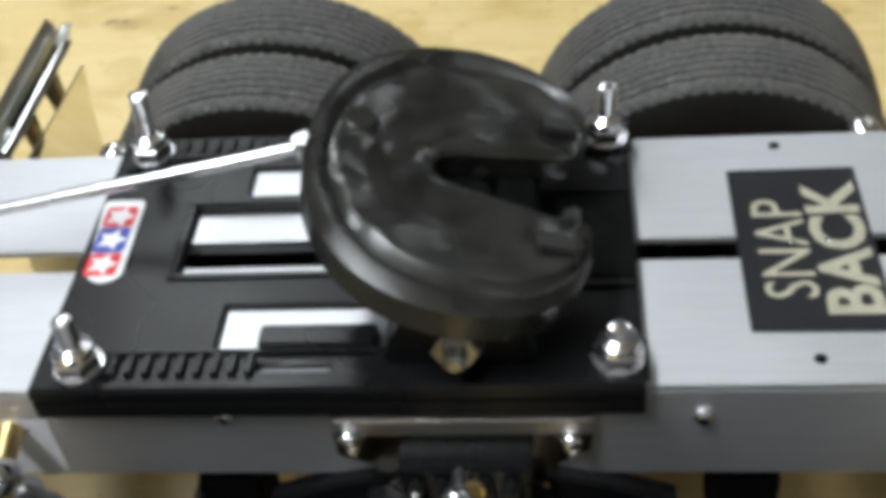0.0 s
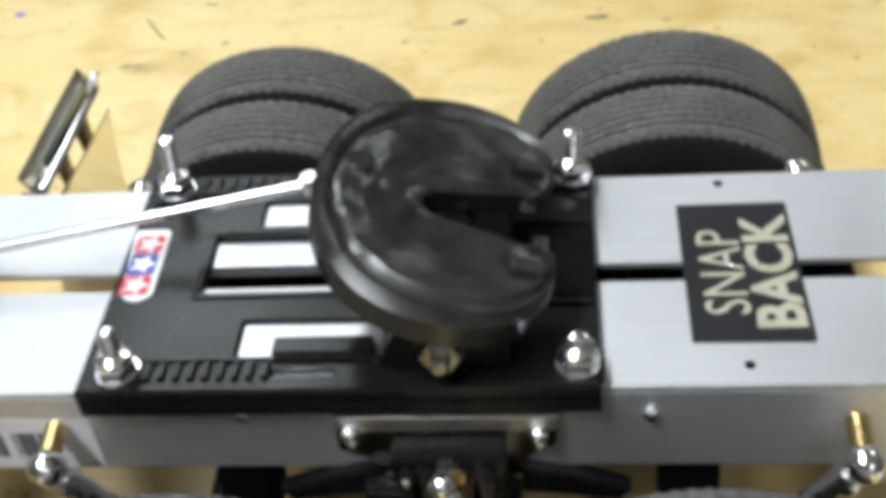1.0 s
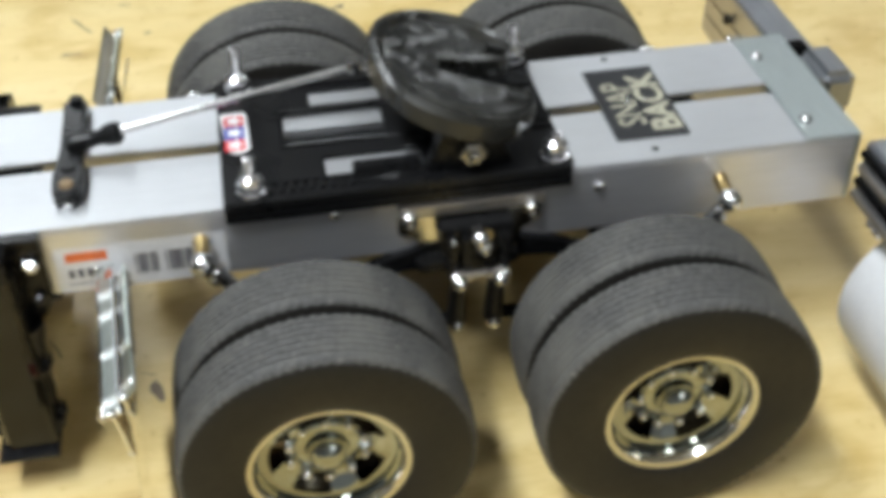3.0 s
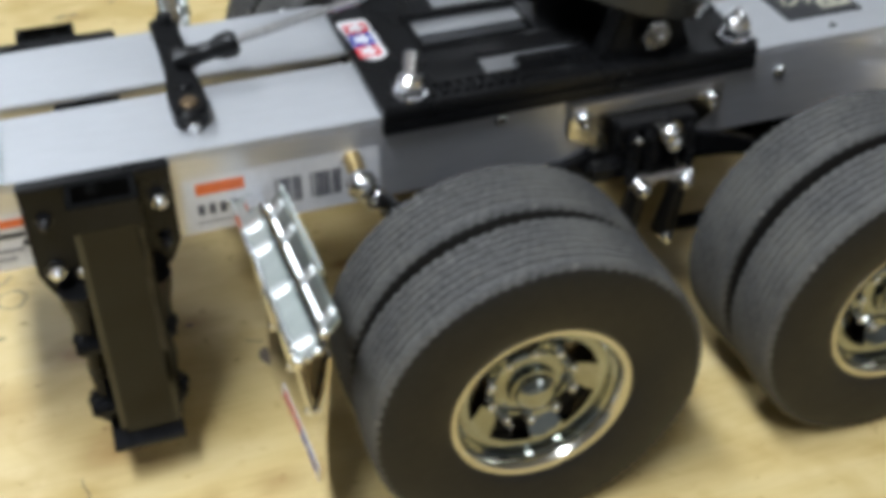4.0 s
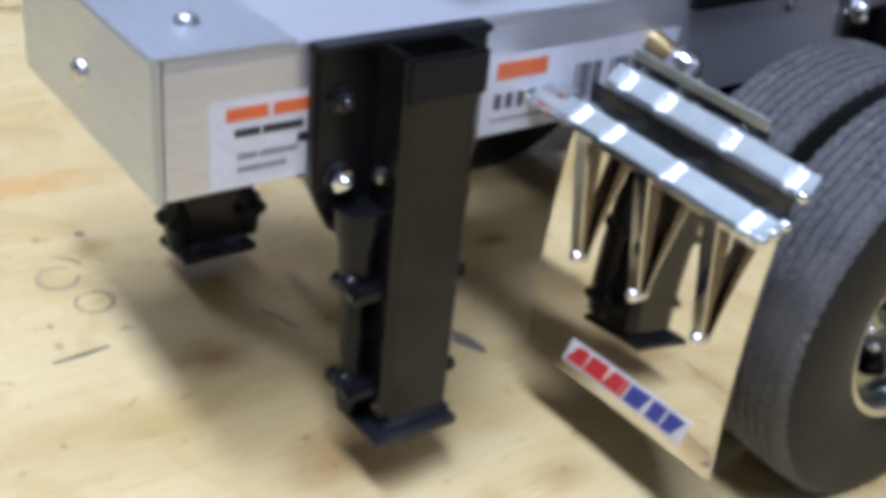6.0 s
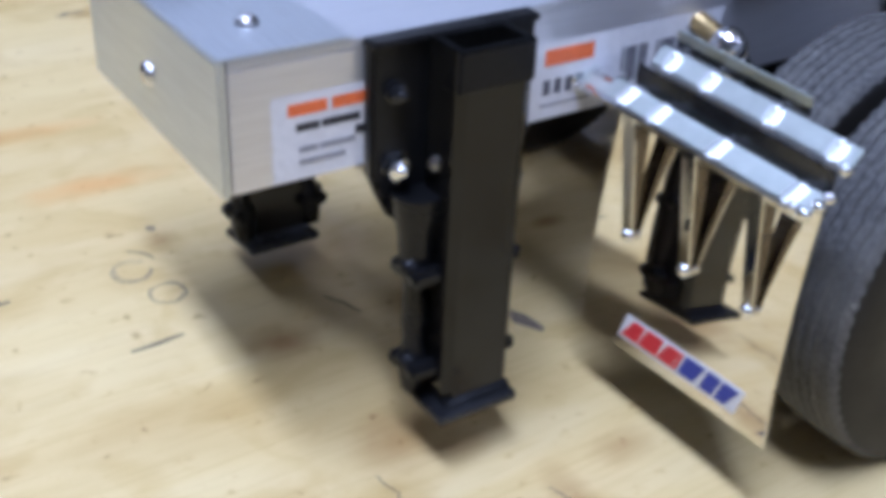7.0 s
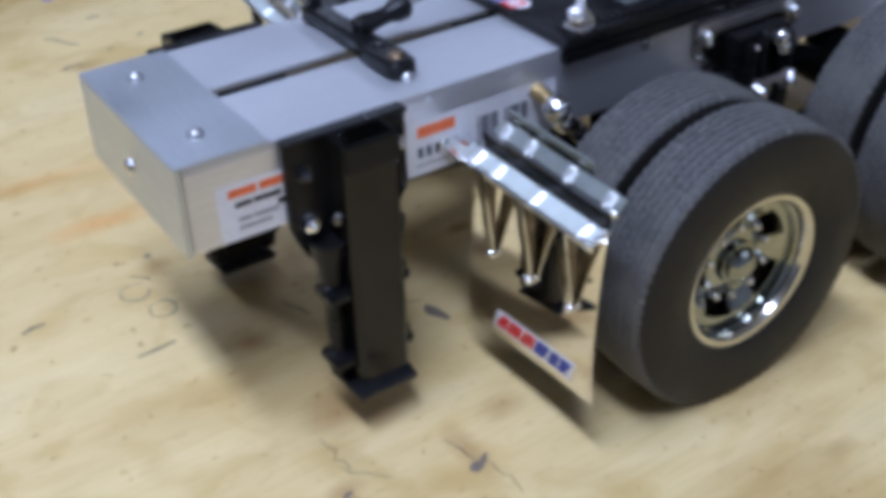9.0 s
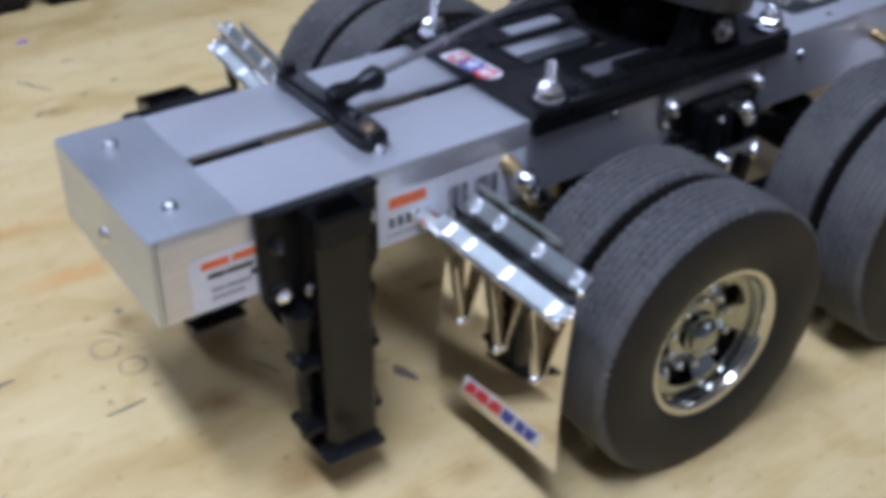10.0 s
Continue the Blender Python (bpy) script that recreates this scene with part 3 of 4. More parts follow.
# -- coupling plate --
def coupling_plate():
    holes = [(-3.5, -0.3, -0.72, 1.1), (-2.55, -0.2, 1.48, 2.36), (-2.4, 0.6, -2.7, -1.5), (-1.55, -0.3, -3.05, -2.9)]
    xs = [-5.5, -3.5, -2.55, -2.4, -1.55, -0.3, -0.2, 0.6, 4.93]
    ys = [-3.5, -3.05, -2.9, -2.7, -1.5, -0.72, 1.1, 1.48, 2.36, 3.35]
    plate = part("coupling_plate", solid(pierced(bmesh.new(), xs, ys, holes, TOPZ + 0.01, 9.12), 0.03), PLASTIC, dolly, "black plastic coupling mounting plate with slots")
    bm = bmesh.new()
    for x0, x1, y0, y1, h in ((-3.65, 0.7, 1.1, 1.23, 0.05), (-3.65, 0.7, -0.85, -0.72, 0.05), (-3.65, -3.5, -0.85, 1.23, 0.05), (-4.3, 0.8, -2.72, -2.62, 0.1), (-4.7, 0.6, 2.62, 2.72, 0.1), (-5.45, 4.9, -3.48, -3.34, 0.07), (0.7, 4.85, -1.25, -1.1, 0.1), (0.7, 4.85, 1.25, 1.4, 0.1)):
        box(bm, x0, x1, y0, y1, 9.1, 9.12 + h)
    part("plate_rib", solid(bm, 0.02), PLASTIC, plate)
    for k in range(9):
        x = -4.15 + 0.3 * k
        part("plate_tooth", a_box(x, x + 0.14, -3.18, -2.76, 9.1, 9.24, 0.02, 1), PLASTIC, plate)
        x = -4.55 + 0.33 * k
        part("plate_tooth", a_box(x, x + 0.15, 2.78, 3.2, 9.1, 9.24, 0.02, 1), PLASTIC, plate)
    part("plate_flange", a_box(-5.5, 4.93, -3.5, -3.26, 8.42, 8.80, 0.03), PLASTIC, plate)
    part("plate_flange", a_box(-5.5, 4.93, 3.26, 3.45, 8.42, 8.80, 0.03), PLASTIC, plate)
    part("catch_block", a_box(-1.6, 0.45, -2.65, -2.15, 8.85, 9.32, 0.05), PLASTIC, plate)
    # Aluminium sheets added high in the slots so these show bright.
    for x0, x1, y0, y1 in ((-3.45, -0.32, 0.26, 1.08), (-3.45, -0.32, -0.70, -0.42), (-2.52, -0.22, 1.5, 2.34), (-2.37, 0.58, -2.68, -1.52), (-1.54, -0.31, -3.04, -2.91)):
        part("slot_bright_sheet", a_box(x0, x1, y0, y1, TOPZ + 0.006, 9.0, 0.02), ALU_SLOT, plate, "bare aluminium sheet added to brighten the slot")
    for x, y, tall in ((-4.65, -3.0, 0.85), (4.5, -2.95, 0.45), (-4.75, 2.72, 1.2), (4.5, 2.85, 0.95)):
        part("corner_ear", a_box(x - 0.5, x + 0.5, y - 0.45, y + 0.45, 9.11, 9.2, 0.04), PLASTIC, plate)
        bm = bmesh.new()
        turned(bm, [(0, 0), (0, 0.44), (0.07, 0.44), (0.07, 0)], (x, y, 9.2), (0, 0, 1), 24)
        hexnut(bm, (x, y, 9.27), (0, 0, 1), 0.42, 0.32)
        turned(bm, [(0, 0), (0, 0.36), (0.12, 0.34), (0.22, 0.2), (0.22, 0)], (x, y, 9.58), (0, 0, 1), 20)
        rows = [(0, 0)] + [(0.04 * k, 0.19 if k % 2 else 0.165) for k in range(int(tall / 0.04))] + [(tall, 0)]
        turned(bm, rows, (x, y, 9.56), (0.04, 0.02, 1), 12)
        part("plate_bolt", solid(bm), SCREW, plate, "chrome bolt with nut and washer")
    return plate


plate = coupling_plate()


def rounded(points, r, n=5):
    """The outline with its corners rounded."""
    out, m = [], len(points)
    for k in range(m):
        p, q, s = Vector(points[k - 1]), Vector(points[k]), Vector(points[(k + 1) % m])
        u, v = (p - q), (s - q)
        d = min(r, u.length / 2.2, v.length / 2.2)
        a, b = q + u.normalized() * d, q + v.normalized() * d
        for i in range(n + 1):
            f = i / n
            out.append(tuple((1 - f) ** 2 * a + 2 * f * (1 - f) * q + f * f * b))
    return out


def fifth_wheel():
    """The horseshoe coupling, tipped towards its open mouth: a worn, greased dish with a raised rim."""
    half = [(4.22, -1.2), (4.22, -1.95), (3.88, -2.7), (3.2, -3.25), (2.2, -3.52), (1.2, -3.4), (0.35, -2.95), (-0.28, -2.15), (-0.63, -1.2), (-0.74, -0.3)]
    ring = rounded([(3.95, -0.85)] + half + [(x, -y) for x, y in reversed(half)] + [(3.95, 0.85)], 0.45, 5)
    ring = [p for p in ring if abs(p[1]) >= 1.0 or p[0] < 0]
    throat = [(3.95, -0.82), (1.9, -0.38), (1.62, -0.28), (1.48, -0.1), (1.48, 0.1), (1.62, 0.28), (1.9, 0.38), (3.95, 0.82)]
    cx, steps, rows = 1.75, 132, 22
    def along(points, f):
        """The place at a share of a line's length."""
        spans = [(Vector(q) - Vector(p)).length for p, q in zip(points, points[1:])]
        left = f * sum(spans)
        for p, q, n in zip(points, points[1:], spans):
            if left <= n + 1e-9:
                return Vector(p).lerp(Vector(q), min(1, left / n))
            left -= n
        return Vector(points[-1])
    def height(s, a, x, y):
        """The top's relief from the throat (s = 0) to the rim (s = 1)."""
        h = -0.16 * max(0, 1 - s / 0.14) ** 2
        h += 0.09 * math.exp(-((s - 0.90) / 0.05) ** 2) - 0.12 * math.exp(-((s - 0.80) / 0.035) ** 2) + 0.025 * math.exp(-((s - 0.70) / 0.04) ** 2)
        h -= 0.13 * math.sin(math.pi * min(1, s / 0.75))
        h += 0.012 * math.sin(34 * s + 0.7 * math.sin(2 * a)) * max(0, math.sin(math.pi * min(1, max(0, (s - 0.3) / 0.45))))
        h -= 0.07 * max(0, (s - 0.955) / 0.045) ** 2
        smear = 0.034 * math.sin(3.1 * x + 1.7 * y + 1.3 * math.sin(2.3 * y)) + 0.022 * math.sin(5.3 * y - 2.2 * x + 0.8) + 0.012 * math.sin(9.0 * s + 7.0 * a)
        return h + (smear if 0.1 < s < 0.86 else 0)
    m = Matrix.Translation((1.6, -0.14, 11.2)) @ pose(0, 0, 0, 0, 16, 0) @ Matrix.Translation((-1.6, 0, 0))
    bm = bmesh.new()
    grid = []
    for i in range(steps + 1):
        a, col = math.tau * i / steps, []
        p, q = along(throat, i / steps), along(ring, i / steps)
        for j in range(rows + 1):
            s = j / rows
            x, y = p.lerp(q, s)
            col.append(bm.verts.new((x, y, height(s, a, x, y))))
        low = [bm.verts.new((v.co.x, v.co.y, z)) for v, z in ((col[-1], -0.6), (col[0], -0.6))]
        grid.append(col + low)
    n = rows + 3
    for p, q in zip(grid, grid[1:]):
        for j in range(n):
            bm.faces.new((p[j], q[j], q[(j + 1) % n], p[(j + 1) % n]))
    bm.faces.new(grid[0])
    bm.faces.new(grid[-1][::-1])
    bmesh.ops.recalc_face_normals(bm, faces=bm.faces)
    bmesh.ops.transform(bm, matrix=m, verts=bm.verts)
    disc = part("fifth_wheel", bm, GREASY, dolly, "greasy black horseshoe fifth wheel coupling")
    # pads on the arms, trunnions
    for s in (-1, 1):
        bm = solid(a_box(3.3, 4.0, s * 1.55 - 0.22, s * 1.55 + 0.22, -0.04, 0.06, 0.05), 0.0)
        bmesh.ops.transform(bm, matrix=m, verts=bm.verts)
        part("wear_pad", bm, GREASY, disc)
        # side trunnion under the disc
        bm = prism(bmesh.new(), [(0.6, 9.12), (3.2, 9.12), (2.7, 10.4), (2.2, 10.75), (1.6, 10.75), (1.1, 10.4)], 2.2, 2.95)
        bmesh.ops.transform(bm, matrix=Matrix(((1, 0, 0, 0), (0, 0, s, 0), (0, 1, 0, 0), (0, 0, 0, 1))), verts=bm.verts)
        part("trunnion", solid(bm, 0.06, 2), PLASTIC, disc, "black trunnion block")
        part("trunnion_cap", a_box(1.45, 2.4, min(s * 2.95, s * 3.12), max(s * 2.95, s * 3.12), 9.45, 10.45, 0.08), PLASTIC, disc, "black cap on the trunnion")
        bm = hexnut(bmesh.new(), (1.9, s * 3.12, 9.85), (0, s, 0), 0.42, 0.28)
        turned(bm, [(0, 0), (0, 0.2), (0.2, 0.2), (0.26, 0.12), (0.26, 0)], (1.9, s * 3.4, 9.85), (0, s, 0), 14)
        part("trunnion_nut", solid(bm), POLISHED, disc, "dull steel pivot nut")
    # Near-black sheet and jaw put the mouth's shade into their colour.
    part("mouth_dark_sheet", a_box(2.4, 4.88, -1.05, 1.2, 9.121, 9.2, 0.02), DARK, disc, "near-black sheet added under the mouth")
    # Bright block added for the light patch in the mouth.
    part("mouth_bright_block", a_box(3.62, 3.95, -0.2, 0.45, 9.201, 9.55, 0.05), SCREW, disc, "small bright block added under the mouth")
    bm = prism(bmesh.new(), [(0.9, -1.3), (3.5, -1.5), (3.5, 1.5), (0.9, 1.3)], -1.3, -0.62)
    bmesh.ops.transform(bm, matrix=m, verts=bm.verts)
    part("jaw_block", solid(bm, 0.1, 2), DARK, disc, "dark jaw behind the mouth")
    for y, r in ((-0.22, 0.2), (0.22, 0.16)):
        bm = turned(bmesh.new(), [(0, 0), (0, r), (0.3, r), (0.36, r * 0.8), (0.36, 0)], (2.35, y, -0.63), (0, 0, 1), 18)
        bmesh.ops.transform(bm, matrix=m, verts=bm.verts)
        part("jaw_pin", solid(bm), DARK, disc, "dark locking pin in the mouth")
    bm = turned(bmesh.new(), [(-0.1, 0), (-0.1, 0.34), (0.02, 0.34), (0.07, 0.28), (0.07, 0)], (0.1, 0.75, -0.06), (0, 0, 1), 18)
    bmesh.ops.transform(bm, matrix=m, verts=bm.verts)
    part("pivot_stud", solid(bm, 0.0), GREASY, disc)
    return disc


fifth = fifth_wheel()


# -- release bar and its rod --
def release_bar():
    bm = bmesh.new()
    outline = rounded([(-0.42, -2.35), (0.42, -2.35), (0.48, -1.2), (0.34, 0.0), (0.34, 2.0), (0.42, 3.0), (-0.42, 3.0), (-0.34, 2.0), (-0.34, 0.0), (-0.48, -1.2)], 0.35, 4)
    prism(bm, outline, 0.0, 0.5)
    bmesh.ops.transform(bm, matrix=pose(-9.95, 0, TOPZ + 0.02, 0, 0, 0), verts=bm.verts)
    bar = part("release_bar", solid(bm, 0.1, 3), PLASTIC, dolly, "black plastic release bar across the rails")
    part("bar_post", solid(rod(bmesh.new(), (-9.9, 2.7, 9.3), (-9.88, 2.72, 9.55), 0.22), 0.0), PLASTIC, bar)
    for y in (-1.85, -1.0):
        bm = turned(bmesh.new(), [(0, 0.0), (0, 0.24), (0.05, 0.24), (0.12, 0.18), (0.12, 0.0)], (-9.95, y, 9.33), (0, 0, 1), 16)
        part("bar_screw", solid(bm), DULL_BRASS if y < -1.5 else PLASTIC, bar, "dull brass screw" if y < -1.5 else "black screw")
    for x in (-9.95,):
        part("bar_foot", solid(rod(bmesh.new(), (x, -2.36, 8.84), (x, -2.36, 9.1), 0.16)), STEEL, bar, "steel screw end")
    handle = turned(bmesh.new(), [(0, 0), (0, 0.3), (0.3, 0.34), (0.6, 0.26), (1.0, 0.24), (1.25, 0.34), (1.55, 0.36), (1.7, 0.25), (1.7, 0)], (-10.0, 0.12, 9.45), (1.6, -0.05, 0.3), 18)
    part("grip", solid(handle), PLASTIC, bar, "black rod grip")
    part("pull_rod", solid(rod(bmesh.new(), (-8.5, 0.1, 9.78), (-1.15, 1.08, 10.6), 0.125, 0.12)), STEEL, bar, "thin bare steel pull rod")
    part("rod_eye", solid(turned(bmesh.new(), [(-0.2, 0), (-0.2, 0.2), (0.2, 0.2), (0.2, 0)], (-1.1, 1.08, 10.62), (0, 0, 1), 14)), STEEL, bar)


release_bar()


# -- side fittings --
def side_fitting(x, s, lean):
    """A brass stub with a chrome ball joint, from which a damper runs down to the axle."""
    up = 0.4 if s > 0 else 0.0
    stub = part("brass_stub", solid(rod(bmesh.new(), (x, s * 3.2, 7.84 + up), (x, s * 3.98, 7.66 + up), 0.23)), BRASS, dolly, "brass stub through the rail side")
    bm = ball(bmesh.new(), (x, s * 4.15, 7.6 + up), 0.40)
    ball(bm, (x + lean * 0.30, s * 4.12, 7.08 + up), 0.33)
    part("ball_joint", solid(bm), CHROME, stub, "chrome ball joint")
    end = (x + lean * 2.2, s * 4.3, 4.9)
    bm = rod(bmesh.new(), (x + lean * 0.25, s * 4.17, 7.35 + up), end, 0.24)
    part("damper_rod", solid(bm), STEEL, stub, "steel damper rod")
    bm = rod(bmesh.new(), (x + lean * 0.6, s * 4.2, 6.85 + up), end, 0.27)
    part("damper_tube", solid(bm), PAINT, stub, "black damper tube")


for x, lean in ((-6.3, 1), (9.85, -1)):
    for s in (-1, 1):
        side_fitting(x, s, lean)
for x, z in ((5.9, 8.05), (-2.3, 8.15)):
    for s in (-1, 1):
        bm = turned(bmesh.new(), [(0, 0), (0, 0.17), (0.08, 0.16), (0.14, 0.09), (0.14, 0)], (x, s * YS, z), (0, s, 0), 14)
        part("side_screw", solid(bm), CHROME, dolly, "small chrome screw")


def suspension():
    """The bracket between the wheels: a polished plate with a black housing, ball joints and links, on the -y side."""
    outline = [(-0.45, 7.82), (4.1, 7.82), (4.05, 7.3), (3.45, 6.9), (3.35, 6.35), (0.3, 6.35), (0.2, 6.9), (-0.42, 7.2)]
    bm = prism(bmesh.new(), outline, 0, 0.16)
    bmesh.ops.transform(bm, matrix=Matrix(((1, 0, 0, 0), (0, 0, -1, -3.24), (0, 1, 0, 0), (0, 0, 0, 1))), verts=bm.verts)
    plate = part("suspension_bracket", solid(bm, 0.03), RIM, dolly, "polished suspension bracket on the rail side")
    part("bracket_strip", a_box(-0.38, 4.12, -3.44, -3.24, 7.83, 8.22, 0.03), STRIP, plate, "bare metal strip along the bracket's top")
    for x, z in ((-0.1, 7.82), (3.68, 7.74)):
        bm = turned(bmesh.new(), [(0, 0), (0, 0.27), (0.06, 0.27), (0.06, 0)], (x, -3.45, z), (0, -1, 0), 18)
        ball(bm, (x, -3.53, z + 0.05), 0.20)
        ball(bm, (x + 0.04, -3.6, z - 0.16), 0.13, 14)
        part("bracket_bolt", solid(bm), CHROME, plate, "chrome bolt")
    bm = prism(bmesh.new(), [(0.75, 7.72), (3.05, 7.72), (3.0, 6.9), (2.75, 6.0), (1.05, 6.0), (0.8, 6.9)], 3.41, 4.1)
    bmesh.ops.transform(bm, matrix=Matrix(((1, 0, 0, 0), (0, 0, -1, 0), (0, 1, 0, 0), (0, 0, 0, 1))), verts=bm.verts)
    part("housing", solid(bm, 0.06, 2), PLASTIC, plate, "black plastic suspension housing")
    for x in (0.95, 1.38, 2.12, 2.55):
        part("housing_lug", a_box(x, x + 0.26, -4.5, -4.08, 5.9, 7.6, 0.08), PLASTIC, plate)
    part("housing_foot", a_box(0.05, 3.3, -3.95, -3.41, 5.95, 6.5, 0.12, 3), PLASTIC, plate, "black foot of the housing")
    part("housing_bolt", solid(ball(bmesh.new(), (1.1, -4.46, 7.5), 0.12, 12)), POLISHED, plate, "dull steel bolt")
    part("brass_washer", solid(turned(bmesh.new(), [(0, 0), (0, 0.2), (0.1, 0.2), (0.1, 0)], (2.08, -4.42, 7.68), (0, -1, 0), 16)), BRASS, plate, "brass washer")
    bm = ball(bmesh.new(), (1.83, -4.72, 7.76), 0.28)
    ball(bm, (1.97, -4.74, 7.44), 0.23)
    rod(bm, (1.85, -4.1, 7.65), (1.85, -4.6, 7.65), 0.18)
    part("pivot_ball", solid(bm), CHROME, plate, "chrome pivot ball")
    yoke = [(1.0, 6.22), (1.3, 5.95), (1.55, 6.05), (1.75, 6.18), (2.0, 6.18), (2.2, 6.05), (2.4, 5.95), (2.72, 6.25), (2.6, 6.48), (2.2, 6.38), (1.5, 6.38), (1.1, 6.46)]
    bm = prism(bmesh.new(), yoke, 4.42, 4.66)
    bmesh.ops.transform(bm, matrix=Matrix(((1, 0, 0, 0), (0, 0, -1, 0), (0, 1, 0, 0), (0, 0, 0, 1))), verts=bm.verts)
    part("link_yoke", solid(bm, 0.06, 2), STRIP, plate, "flat steel yoke with chrome ball ends")
    for x, z in ((1.22, 6.1), (2.5, 6.12)):
        bm = ball(bmesh.new(), (x, -4.72, z), 0.25)
        ball(bm, (x - 0.1 if x < 2 else x + 0.14, -4.6, z + 0.12), 0.2)
        part("yoke_ball", solid(bm), CHROME, plate, "chrome ball end")
    for x in (1.2, 2.42):
        part("link_rod", solid(rod(bmesh.new(), (x, -4.5, 6.0), (x, -4.05, 4.0), 0.26, 0.34)), PLASTIC, plate, "black link rod")
        bm = ball(bmesh.new(), (x, -4.25, 3.95), 0.27)
        part("link_ball", solid(bm), CHROME, plate, "chrome ball end")
    for x, ax in ((1.2, AX[0]), (2.42, AX[1])):
        part("torque_arm", solid(rod(bmesh.new(), (x, -3.9, 4.0), (ax, -4.1, 4.0), 0.22)), DARK, plate, "black torque arm")
    for k in (1, -1):
        arm = [(1.85 - k * x, z) for x, z in ((1.45, 6.7), (2.55, 6.4), (3.75, 5.9), (3.45, 5.55), (2.45, 5.75), (1.45, 5.85))]
        bm = prism(bmesh.new(), arm, 3.08, 3.5)
        bmesh.ops.transform(bm, matrix=Matrix(((1, 0, 0, 0), (0, 0, -1, 0), (0, 1, 0, 0), (0, 0, 0, 1))), verts=bm.verts)
        part("spring_arm", solid(bm, 0.05, 2), PLASTIC, plate, "black spring arm under the rail")
    for x in (-3.35, 6.2):
        part("axle_post", a_box(x, x + 1.2, -3.1, -2.1, 4.5, 5.98, 0.06), DARK, plate, "black post from the axle to the rail")
    return plate


bracket = suspension()
copy_thing(bracket, pose(0.037, 0, 0, 0, 0, 180))


# -- landing legs --
def landing_leg():
    """A black leg on the -y side, about x = 0: hollow column, mount, a half-round screw rod with clips at each side, and foot."""
    bm = bmesh.new()
    w, c, y0, y1 = 0.78, 0.16, -4.68, -3.7
    shell = [(-w, y1), (-w, y0 + c), (-w + c, y0), (w - c, y0), (w, y0 + c), (w, y1)]
    core = [(-w + 0.13, y1 - 0.13), (-w + 0.13, y0 + c + 0.05), (-w + c + 0.06, y0 + 0.13), (w - c - 0.06, y0 + 0.13), (w - 0.13, y0 + c + 0.05), (w - 0.13, y1 - 0.13)]
    wall = [[bm.verts.new((x, y, z)) for x, y in row] for row, z in ((shell, 1.55), (shell, 8.84), (core, 8.84), (core, 8.3))]
    for p, q in zip(wall, wall[1:]):
        for k in range(6):
            bm.faces.new((p[k], p[(k + 1) % 6], q[(k + 1) % 6], q[k]))
    bm.faces.new(wall[0][::-1])
    bm.faces.new(wall[3])
    bmesh.ops.translate(bm, vec=(0.09, 0, 0), verts=bm.verts)
    leg = part("landing_leg", solid(bm), LEG_PAINT, dolly, "glossy black landing leg bolted to the rail")
    foot = bmesh.new()
    box(foot, -0.96, 0.90, -4.95, -3.4, 1.2, 1.42)
    box(foot, -0.68, 0.86, -4.76, -3.6, 1.42, 1.56)
    part("foot", solid(foot, 0.05, 2), PAINT, leg, "flat black foot plate")
    mount = [(-1.75, 8.82), (1.72, 8.82), (1.72, 6.6), (1.45, 6.0), (0.9, 5.5), (-0.7, 5.2), (-1.3, 5.3), (-1.55, 5.8), (-1.75, 6.3)]
    bm = prism(bmesh.new(), mount, 0, 0.32)
    bmesh.ops.transform(bm, matrix=Matrix(((1, 0, 0, 0), (0, 0, -1, -3.24), (0, 1, 0, 0), (0, 0, 0, 1))), verts=bm.verts)
    part("mount_plate", solid(bm, 0.06, 2), PLASTIC, leg, "black mount plate")
    part("mount_lip", a_box(-1.76, 1.73, -3.66, -3.22, 8.70, 8.85, 0.04), PLASTIC, leg)
    for x, z, r in ((-1.28, 6.45, 0.23), (1.36, 7.95, 0.22), (-1.3, 7.9, 0.18), (1.36, 6.7, 0.18)):
        washer = turned(bmesh.new(), [(0, 0), (0, r * 1.3), (0.04, r * 1.3), (0.04, 0)], (x, -3.56, z), (0, -1, 0), 18)
        part("washer", solid(washer), PAINT, leg, "black washer")
        bm = bmesh.new()
        hexnut(bm, (x, -3.6, z), (0, -1, 0), r, 0.2)
        ball(bm, (x, -3.82, z), r * 0.66)
        part("mount_bolt", solid(bm), CHROME if r > 0.2 else PAINT, leg, "chrome bolt" if r > 0.2 else "black bolt")
    part("leg_cap", a_box(-w + 0.07, w + 0.11, y0 - 0.02, y0 + 0.12, 8.1, 8.86, 0.04), PLASTIC, leg, "matt black collar at the top of the leg")
    # Matt ring added so the leg's glossy rim doesn't catch the lamp.
    rim = bmesh.new()
    for xa, xb, ya, yb in ((-w + 0.08, w + 0.1, y0 - 0.01, y0 + 0.14), (-w + 0.08, w + 0.1, y1 - 0.14, y1), (-w + 0.08, -w + 0.23, y0 + 0.141, y1 - 0.141), (w - 0.05, w + 0.1, y0 + 0.141, y1 - 0.141)):
        box(rim, xa, xb, ya, yb, 8.842, 8.875)
    part("leg_rim_cover", solid(rim, 0.012), DARK, leg, "matt black ring added over the leg's rim")
    # Filler added to keep the leg's side dark in the flap's mirror.
    part("leg_side_filler", a_box(w + 0.06, w + 0.16, -4.45, -3.48, 1.6, 8.2, 0.04), PLASTIC, leg, "matt black filler keeping the leg's mirrored side dark")
    bolt = turned(bmesh.new(), [(0, 0), (0, 0.17), (0.06, 0.17), (0.12, 0.1), (0.12, 0)], (-w + 0.09, -4.0, 6.55), (-1, 0, 0), 14)
    part("side_bolt", solid(bolt), POLISHED, leg, "small steel bolt in the leg's side")
